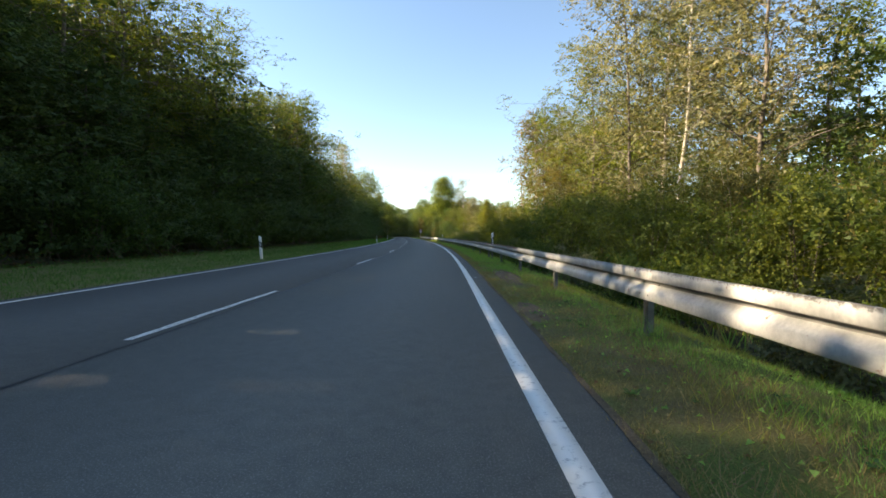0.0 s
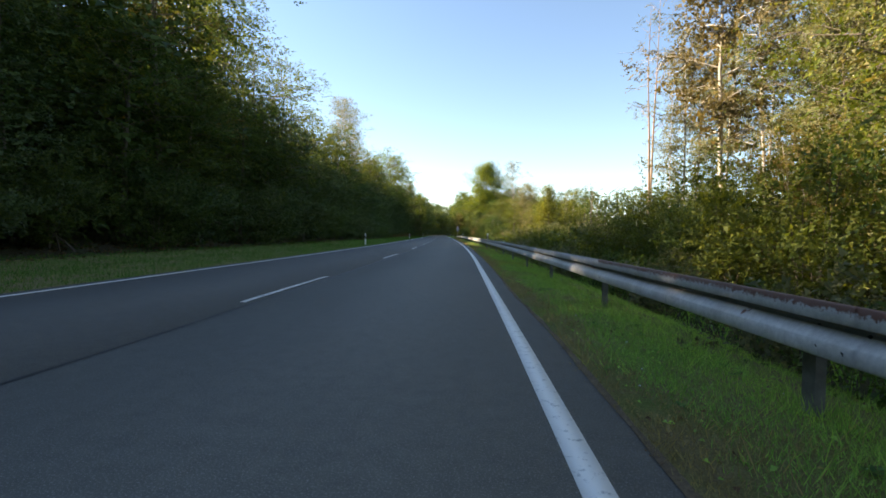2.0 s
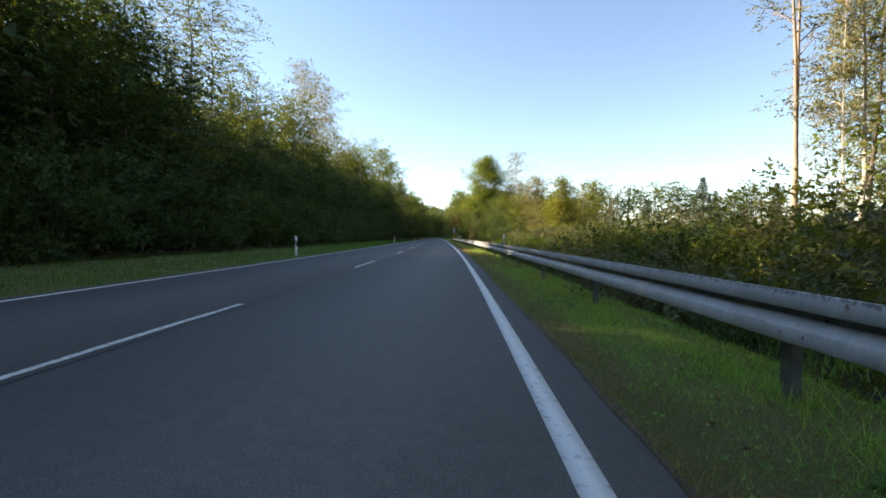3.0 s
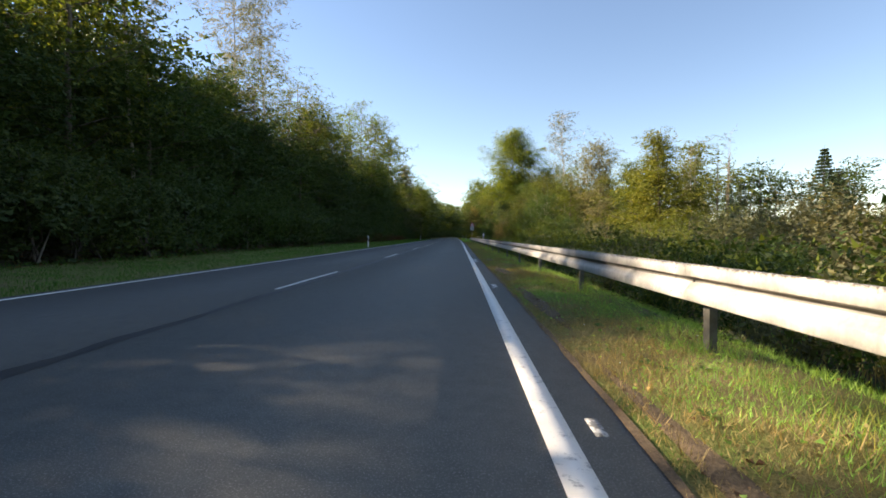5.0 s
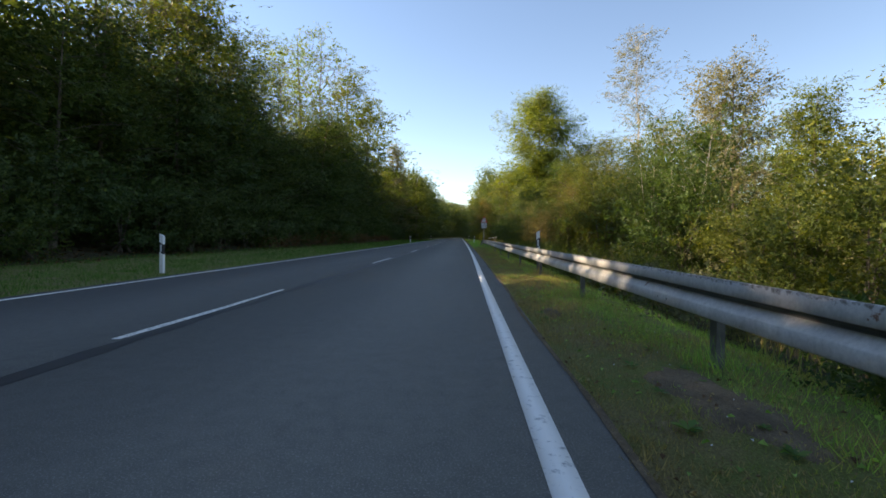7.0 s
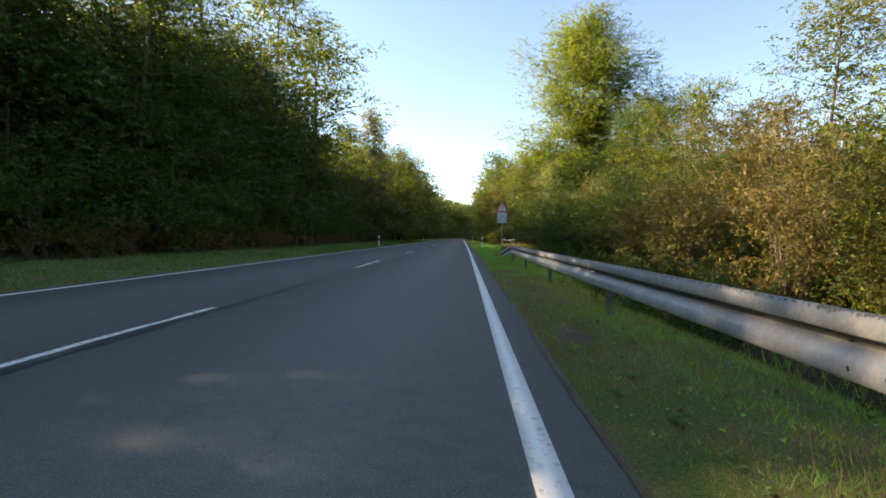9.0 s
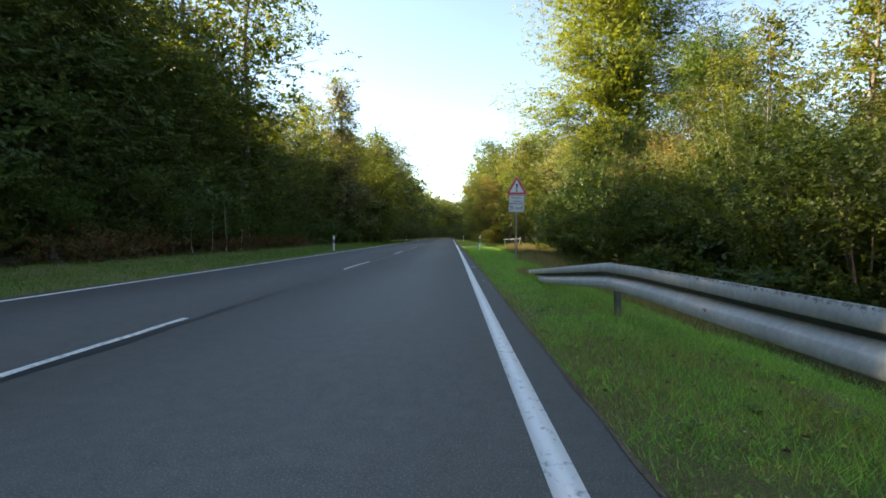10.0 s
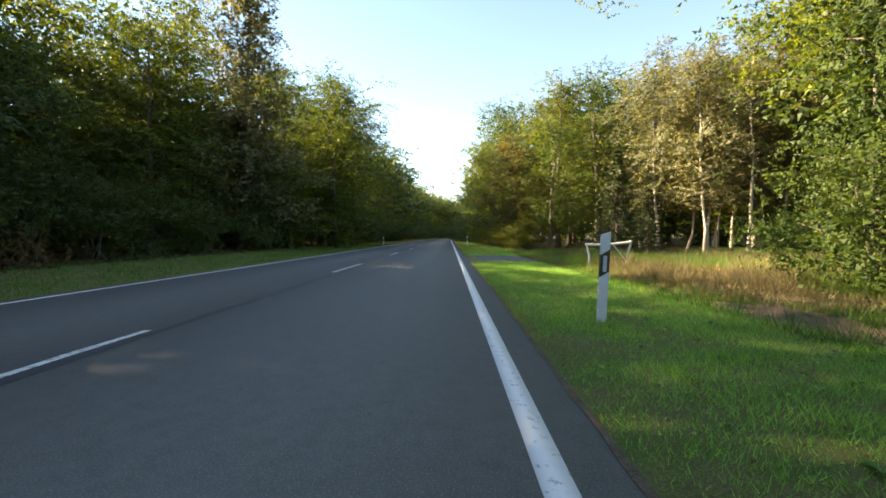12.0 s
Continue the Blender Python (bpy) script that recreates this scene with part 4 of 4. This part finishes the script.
row(("low",), 55, 67, 3.0, 8.0, 3.0, 0.8, 1.2)
row(("low", "bush"), 0, 66, 3.5, 11, 4.2, 1.2, 1.4)
# low growth and clearing
row(("sbush",), -1, 146, 1.6, 3.05, 1.0, 0.25, 1.0)
row(("sbush",), 66, 112, 1.7, 5.4, 1.5, 1.2, 1.15)
row(("ybush", "bush"), 112, 125, 2.4, 6.6, 3.6, 0.5, 1.1)
row(("tbush",), 125, 137, 2.6, 7.6, 6.0, 0.6, 1.0)
row(("low",), 68, 140, 2.8, 9.5, 2.8, 1.4, 1.3)
row(("low",), 74, 150, 3.2, 16, 2.7, 2.5, 1.5)
row(("low",), 80, 170, 3.6, 28, 2.9, 5, 1.7)
row(("far",), 95, 200, 7, 46, 3.6, 5, 1.9)
for x, y, h, w in ((55, 167, 16, 1.0), (60, 171, 13, 1.0), (44, 172, 11, 1.0), (68, 160, 13, 1.1), (48, 185, 12, 1.0)):
    hero("spruce", x, y, h, w * 1.3)
for x, y, h in ((25.3, 140, 12.2), (26.8, 140.5, 11.3), (30.5, 142, 6.0)):
    hero("snag", x, y, h, 1.0)
row(("far",), 120, 260, 8, 75, 5.5, 8, 1.7)
# stand on the right before the sign
for key, x, y, h, w in (("golden", 14.3, 127.5, 12.3, 1.1), ("birch", 17.5, 129, 11, 0.8), ("olive", 14.5, 137.5, 11.0, 0.9), ("olive", 12.0, 142.5, 14.2, 0.95), ("yellow", 9.0, 146.5, 11.5, 0.9), ("poplar", 9.2, 153.5, 20.5, 1.0), ("pale", 19.6, 134, 12.6, 1.2), ("yellow", 8, 150, 10.5, 1.1), ("near", 5.6, 152.5, 11.5, 1.1), ("yellow", 13, 148, 11, 1.1), ("lush", 3.4, 185.0, 25, 1.0), ("broad", 20, 150, 13, 1.0), ("bare", 24.5, 136, 14, 0.6), ("yellow", 6, 164, 11, 1.1), ("yellow", 4.5, 167, 10.5, 1.0), ("obush", 4.5, 158, 8, 1.1), ("autumn", 9.5, 165, 10, 1.0)):
    hero(key, x, y, h, w)
row(("obush", "ybush", "obush", "bush"), 136, 170, 2.6, 6.0, 4.0, 0.6, 1.15)
row(("tbush", "obush", "tbush"), 137, 168, 2.5, 8.4, 5.7, 0.7, 1.0)
row(("bush",), 156, 179, 2.6, 7.0, 4.0, 0.6, 1.2)
hero("dark", 1.6, 176.5, 8.5, 0.9)
hero("dark", -0.2, 182.4, 9.0, 0.75)
hero("broad", 1.8, 182.5, 16.0, 0.9)
hero("bush", -1.6, 180.6, 3.2, 1.0)
row(("dbush", "bush"), 137, 172, 2.6, 10.5, 4.6, 0.8, 1.3)
for x, y, h in ((7.5, 178.5, 15), (11.5, 184, 17), (3.0, 170, 8.5)):
    hero("near", x, y, h, 1.1, 1)
hero("broad", 4.5, 172.5, 12, 1.0)
for x, y in ((-1.2, 172.5), (-0.4, 175.5), (0.6, 178.5), (1.8, 182)):
    hero("bush", x, y, 4.4, 1.1)
# beyond the forest track
for key, x, y, h, w in (("spruce", -0.2, 202.8, 7, 1.3), ("spruce", 2.2, 204, 6, 1.3), ("broad", -4.0, 207, 10, 1.2), ("autumn", -6.5, 210, 9, 1.1), ("broad", -8.2, 216, 10, 1.2), ("yellow", -2, 216, 16, 1.2), ("broad", 2.5, 219, 18, 1.2), ("broad", -5, 226, 17, 1.1), ("olive", 7, 222, 18, 1.2), ("yellow", 11, 214, 17, 1.1), ("yellow", 17, 216, 17, 1.1), ("broad", -6, 240, 21, 1.0), ("broad", 0, 246, 23, 1.1), ("yellow", -8.8, 232, 13, 1.1)):
    hero(key, x, y, h, w)
for i in range(26):
    hero("pale" if i % 3 else "birch", 5 + prng.uniform(0, 24), 203 + prng.uniform(0, 14), prng.uniform(11, 15), 1.0)
for i in range(16):
    hero("birch" if i % 4 == 1 else "pale", 2.6 + i * 0.85, 203.5 + 3.0 * math.sin(i * 2.3), 13.0 + 2.2 * math.sin(i * 1.7), 1.05)
for i in range(12):
    hero(("sbush", "obush", "sbush")[i % 3], 6 + i * 2.2 + prng.uniform(-1, 1), 199 + prng.uniform(-2, 3), prng.uniform(1.3, 2.4), 1.3)
row(("ybush", "bush"), 206, 250, 3.0, 4.6, 3.2, 0.5, 1.3)
row(("far",), 240, 340, 5.5, 8.5, 19, 2, 1.0)
row(("far",), 225, 330, 9, 17, 20, 3, 1.2)
row(("far",), 340, 430, 6, 12, 18, 4, 1.2)
for i in range(9):
    hero("far", 6 + 5.5 * i + prng.uniform(-1, 1), 226 + prng.uniform(-3, 3), prng.uniform(15, 19), 1.1)
for i in range(10):
    hero("dbush", 4 + 4.0 * i + prng.uniform(-1, 1), 221 + prng.uniform(-2, 2), prng.uniform(5, 7), 1.5)
row(("dbush",), 250, 330, 4, 5.0, 5, 0.8, 1.6)
# far edge of the clearing, and the woods on either side as they go on
for i in range(13):
    hero("far", 38 + 4.2 * i + prng.uniform(-1, 1), 206 + prng.uniform(-4, 6), prng.uniform(16, 20), 1.1)
for y in range(-40, 320, 9):
    for off in (-31, -41, -52):
        plant("deep", y + prng.uniform(-3, 3), off + prng.uniform(-3, 3), prng.uniform(8, 10.5), 1.5)
row(("yellow", "near"), -30, 64, 8, 23, 17, 2.0, 1.0)
for y in range(-40, 52, 9):
    for off in (40, 50, 61):
        plant("deep", y + prng.uniform(-3, 3), off + prng.uniform(-3, 3), prng.uniform(14, 18), 1.2)
for y in range(236, 330, 10):
    for off in (26, 38, 50, 62):
        plant("deep", y + prng.uniform(-3, 3), off + prng.uniform(-3, 3), prng.uniform(15, 19), 1.2)
# wooded hillside that closes the view where the road bends away
for i in range(75):
    y = prng.uniform(440, 800)
    x = -8.6 - 0.06 * (y - 172) + prng.uniform(-38, 38)
    if abs(x - float(np.interp(y, _ys, _ex))) > 14:
        hero("far", x, y, prng.uniform(14, 19), 1.4, 2 + i % 2)
for i in range(14):
    hero("far", -92 + 5.0 * i + prng.uniform(-2, 2), 392 + prng.uniform(-6, 6), prng.uniform(17, 21), 1.25, 2 + i % 2)

# ---- the distant woods and the added shade trees, beyond counting ----
def merged(list_of_trees):
    vs, fs, ids, mats, o = [], [], [], [], 0
    for meshes, x, y, z, s, wide, turn in list_of_trees:
        for me in meshes:
            co = np.empty(len(me.vertices) * 3, np.float32)
            me.vertices.foreach_get("co", co)
            co = co.reshape(-1, 3) * np.array([s * wide, s * wide, s])
            c, q = math.cos(turn), math.sin(turn)
            vs.append(np.stack([co[:, 0] * c - co[:, 1] * q + x, co[:, 0] * q + co[:, 1] * c + y, co[:, 2] + z], 1))
            k = len(me.loops) // len(me.polygons)
            li = np.empty(len(me.loops), np.int32)
            me.loops.foreach_get("vertex_index", li)
            f = li.reshape(-1, k)
            f = f if k == 3 else np.concatenate([f[:, :3], f[:, [0, 2, 3]]])
            m = me.materials[0]
            if m not in mats:
                mats.append(m)
            fs.append(f + o), ids.append(np.full(len(f), mats.index(m)))
            o += len(co)
    return mesh_np("far_woods", np.concatenate(vs), np.concatenate(fs), mats, False, np.concatenate(ids))


tagged(new("far_woods", merged(FAR_WOODS)), "green and yellowing woods in the distance along the road, with hidden trees added for shade", "woods", kind="stuff")
tagged(new("scrub", merged(SCRUB)), "low green and yellowish scrub on the bank behind the barrier", "scrub", kind="stuff")


# ---- bare soil ----
SOIL_PATCHES = ((11.6, 0.98, 3.2, 0.40, 11, 0), (6.2, 0.58, 1.2, 0.18, 12, 0), (28.4, 0.95, 0.6, 0.22, 13, 0), (81.0, 0.56, 3.0, 0.12, 15, 0), (87.0, 0.60, 2.2, 0.15, 16, 0), (92.6, 0.64, 2.0, 0.22, 24, 0), (98.0, 0.68, 1.2, 0.24, 25, 0), (139.2, 0.75, 0.6, 0.2, 29, 0), (111.1, 1.12, 0.8, 0.40, 27, 0), (114.2, 0.72, 0.4, 0.16, 28, 0), (103.5, 1.1, 0.5, 0.2, 17, 0), (177.3, 3.9, 1.3, 0.8, 21, 1), (180.8, 4.9, 1.7, 1.1, 22, 1), (184.5, 6.8, 1.2, 0.8, 26, 1))


def soil_patch(y, off, ry, ro, seed, sandy):
    """A low uneven mound of bare soil, its rim sunk in the turf."""
    rng = np.random.default_rng(seed)
    n, rings = 40, 7
    a = np.linspace(0, 2 * np.pi, n, endpoint=False)
    rim = 1 + 0.18 * np.sin(2 * a + rng.uniform(0, 6)) + 0.12 * np.sin(5 * a + rng.uniform(0, 6)) + rng.uniform(-0.08, 0.08, n)
    r = np.linspace(0, 1, rings)[:, None]
    yy, oo = y + ry * r * (rim * np.sin(a))[None], off + ro * r * (rim * np.cos(a))[None]
    dome = (0.05 if sandy else 0.010) * (1 - r ** 2) - 0.024 * r ** 3 + 0.006
    P = at(yy, oo, 0.0)
    P[..., 2] = land(yy, oo) + dome + 0.006 + rng.uniform(-1, 1, yy.shape) * (0.03 if sandy else 0.003)
    i = np.arange(rings * n).reshape(rings, n)
    j = np.roll(i, -1, 1)
    f = np.stack([i[:-1], i[1:], j[1:], j[:-1]], -1).reshape(-1, 4)
    return mesh_np("bare_soil", P, f, [M_SAND if sandy else M_SOIL], True)


for p in SOIL_PATCHES:
    tagged(new("bare_soil", soil_patch(*p)), "low mound of bare sandy soil" if p[5] else "patch of bare brown soil in the verge", "soil", kind="structure")

for y0, y1, wide, seed in ((-12, 78, 0.07, 41), (78, 104, 0.07, 43), (104, 189.4, 0.06, 45), (194.6, 260, 0.16, 47)):
    tagged(new("edge_soil", ragged("edge_soil", y0, y1, 0.35, 0.02, wide, 0.004, M_SOIL, seed, 0.06)), "thin crust of soil and grit over the asphalt edge", "soil", kind="structure")

# ---- grass ----
def blades(rng, y, off, h, w, mats, pick, sway=0.5):
    """One bent blade for each place: a narrow triangle."""
    n = len(y)
    P = at(y, off, 0.0)
    P[:, 2] = land(y, off) - 0.01
    a = rng.uniform(0, 2 * np.pi, n)
    side = np.stack([np.cos(a), np.sin(a), 0 * a], 1) * (w / 2)[:, None]
    b = rng.uniform(0, 2 * np.pi, n)
    lean = np.stack([np.cos(b), np.sin(b), 0 * b], 1) * (h * sway * rng.uniform(0.2, 1.2, n))[:, None]
    tip = P + lean + np.stack([0 * h, 0 * h, h], 1)
    v = np.stack([P - side, P + side, tip], 1).reshape(-1, 3)
    return mesh_np("grass", v, np.arange(n * 3).reshape(n, 3), mats, False, pick)


def meadow(name, label, seed, n, y0, y1, o0, o1, h0, h1, w, straw, bare, sway=0.5, mats=None):
    rng = np.random.default_rng(seed)
    y, off = rng.uniform(y0, y1, n), rng.uniform(o0, o1, n)
    worn = 0.55 * patch_noise(y, 0 * y, 7.0, 77) * np.exp(-np.abs(off - 0.36) / 0.28)
    keep = patch_noise(y, off, 0.55, seed) * 0.6 + patch_noise(y, off, 1.9, seed + 1) * 0.7 + rng.uniform(-0.2, 0.2, n) > bare + worn - 0.14 * np.interp(y, (9, 18, 52, 72), (0, 1, 1, 0)) * np.clip((off - 0.5) / 0.3, 0, 1)
    for py, po, ry, ro, _, sandy in SOIL_PATCHES:
        keep &= ((y - py) / ry) ** 2 + ((off - po) / ro) ** 2 > rng.uniform(0.2, 1.3, n) * (0.35 if sandy else 0.5)
    y, off = y[keep], off[keep]
    n = len(y)
    tall = 0.5 + patch_noise(y, off, 0.4, seed + 2)
    h = rng.uniform(h0, h1, n) * tall
    dry = patch_noise(y, off, 1.3, seed + 3) * 0.55 + patch_noise(y, off, 0.35, seed + 5) * 0.35 + rng.uniform(0, 0.35, n)
    dry += 0.20 * np.exp(-np.abs(off - 0.36) / 0.22) - 0.34 * np.interp(y, (9, 18, 52, 72), (0, 1, 1, 0)) * np.clip((off - 0.55) / 0.3, 0, 1)
    pick = np.where(dry > 1.0 - straw, 1, np.where(patch_noise(y, off, 2.5, seed + 4) > np.interp(y, (9, 18, 52, 72), (0.55, 0.82, 0.82, 0.55)), 2, 0))
    me = blades(rng, y, off, h, w * rng.uniform(0.6, 1.4, n), mats or [M_GRASS, M_STRAW, M_GRASS_D], pick, sway)
    return tagged(new(name, me), label, "grass", kind="stuff")


meadow("verge_grass", "short patchy green and dry turf along the road edge", 101, 560000, -1, 152, 0.36, 1.7, 0.018, 0.058, 0.0065, 0.46, 0.16, 0.9)
meadow("verge_tufts", "loose tufts of longer grass on the verge", 106, 130000, -1, 152, 0.42, 1.7, 0.05, 0.15, 0.005, 0.48, 0.60, 0.9)
meadow("barrier_grass", "longer green grass under and behind the barrier", 111, 230000, -1, 156, 1.25, 3.2, 0.035, 0.115, 0.0065, 0.20, 0.20, 0.85)
meadow("edge_grass", "dry grass creeping over the asphalt edge", 121, 90000, -1, 200, 0.29, 0.50, 0.015, 0.06, 0.007, 0.60, 0.30, 1.0)
meadow("lush_grass", "lush green grass beside the road", 131, 270000, 148, 189, 0.38, 3.5, 0.03, 0.085, 0.008, 0.02, 0.10, 1.0, [M_GRASS, M_STRAW, M_GRASS])
meadow("lush_grass", "lush green grass beside the road", 136, 35000, 195, 240, 0.38, 4.0, 0.08, 0.20, 0.02, 0.25, 0.2)
meadow("dry_grass", "withered brown grass and herbs at the edge of the bushes", 141, 120000, 150, 204, 3.0, 9.5, 0.08, 0.28, 0.011, 0.14, 0.34, 0.9, [M_HEATH, M_STRAW, M_GRASS_SHADED])
meadow("tall_herbs", "knee-high withered brown herbs beside the forest track", 145, 42000, 179.5, 189.2, 4.0, 12.0, 0.16, 0.52, 0.014, 0.08, 0.42, 1.0, [M_HEATH, M_STRAW, M_GRASS_SHADED])
_rng = np.random.default_rng(149)
_py = np.concatenate([POST_Y, [166.6, 166.9]])
_po = np.concatenate([rail_o(POST_Y) + 0.04, [2.25, 2.5]])
_k = np.repeat(np.arange(len(_py)), 150)
_ty, _to = _py[_k] + _rng.normal(size=len(_k)) * 0.17, _po[_k] + _rng.normal(size=len(_k)) * 0.12
_th = _rng.uniform(0.10, 0.34, len(_k)) * (0.4 + 0.9 * patch_noise(_py, 0 * _py, 3.0, 150)[_k])
_tm = np.where(patch_noise(_py, 0 * _py, 5.0, 151)[_k] + _rng.uniform(-0.3, 0.3, len(_k)) > 0.5, 1, 0)
tagged(new("post_tufts", blades(_rng, _ty, _to, _th, _rng.uniform(0.004, 0.009, len(_k)), [M_GRASS, M_STRAW], _tm, 0.7)), "longer green and dry grass left round the posts", "grass", kind="stuff")
meadow("straw_tufts", "dry grass hiding the sunken end of the barrier", 147, 4000, 157.4, 160.8, 1.25, 1.75, 0.06, 0.19, 0.007, 0.40, 0.35, 0.7, [M_GRASS, M_STRAW, M_GRASS])
meadow("straw_fringe", "tall dry grass between the green verge and the bushes", 148, 14000, 152.5, 169, 2.5, 3.8, 0.16, 0.42, 0.009, 0.62, 0.34, 0.6, [M_GRASS_D, M_STRAW, M_HEATH])
meadow("clearing_grass", "dry grass and low plants in the clearing", 151, 36000, 183, 206, 6, 30, 0.10, 0.30, 0.03, 0.1, 0.30, 0.9, [M_HEATH, M_STRAW, M_GRASS_SHADED])
meadow("left_verge_grass", "green grass strip along the forest edge", 161, 260000, 0, 235, -13.4, -7.55, 0.05, 0.13, 0.013, 0.02, 0.08, 0.8, [M_GRASS_SHADED, M_STRAW, M_GRASS_SHADED])
meadow("bank_grass", "rough grass on the bank behind the barrier", 171, 36000, 0, 150, 3.0, 9.0, 0.2, 0.45, 0.022, 0.35, 0.3)


def litter(name, label, seed, n, y0, y1, o0, o1, size, material):
    rng = np.random.default_rng(seed)
    y, off = rng.uniform(y0, y1, n), rng.uniform(o0, o1, n)
    P = at(y, off, 0.0)
    P[:, 2] = land(y, off) + rng.uniform(0.01, 0.05, n)
    v, f = leaves(rng, P, size, 1.5, 0.8, False)
    return tagged(new(name, mesh_np(name, v, f, [material])), label, "plants", kind="stuff")


litter("weeds", "low broad-leaved weeds on the verge", 201, 9000, -2, 190, 0.5, 3.0, 0.035, M_GRASS)
litter("fallen_leaves", "brown fallen leaves on the verge", 202, 3500, -2, 200, 0.3, 3.0, 0.035, M_FERN)
litter("verge_litter", "dry twigs and dead leaves on the bare verge", 205, 9000, -2, 152, 0.4, 1.7, 0.022, M_STRAW)
litter("road_grit", "small stones and grit along the asphalt edge", 204, 7000, -2, 190, 0.3, 0.75, 0.018, M_SAND)
litter("forest_litter", "brown leaf litter at the forest edge", 203, 9000, 0, 220, -16, -12.4, 0.12, M_FERN)


def rosettes(name, label, seed, n, y0, y1, o0, o1, material):
    """Flat weeds: a ring of broad leaves round each root."""
    rng = np.random.default_rng(seed)
    y, off, size = rng.uniform(y0, y1, n), rng.uniform(o0, o1, n), rng.uniform(0.03, 0.085, n)
    k = np.repeat(np.arange(n), 9)
    a = rng.uniform(0, 2 * np.pi, n)[k] + np.tile(np.arange(9) * 2.4, n)
    L = size[k] * rng.uniform(0.6, 1.2, len(k))
    root = at(y, off, 0.0)
    root[:, 2] = land(y, off) + 0.015
    d = np.stack([np.cos(a), np.sin(a), rng.uniform(0.15, 0.7, len(k))], 1)
    w = np.stack([-np.sin(a), np.cos(a), 0 * a], 1) * (L * 0.22)[:, None]
    mid = root[k] + d * (L * 0.55)[:, None]
    tip = root[k] + d * L[:, None] * np.array([1, 1, 0.6])
    v = np.stack([root[k], mid + w, tip, mid - w], 1).reshape(-1, 3)
    return tagged(new(name, mesh_np(name, v, np.arange(len(k) * 4).reshape(-1, 4), [material])), label, "plants", kind="stuff")


rosettes("dandelion_leaves", "broad-leaved green weeds in the verge turf", 211, 520, -1, 152, 0.5, 1.9, M_WEED)
rosettes("dock_leaves", "broad-leaved green weeds in the lush grass", 212, 160, 150, 189, 0.6, 3.2, M_WEED)
litter("clover_flowers", "tiny white clover heads in the verge", 213, 420, 15, 160, 0.6, 2.0, 0.016, M_WHITE)
litter("hawkbit_flowers", "tiny yellow flower heads in the grass", 214, 260, 148, 189, 0.6, 3.0, 0.018, M_YELLOW)
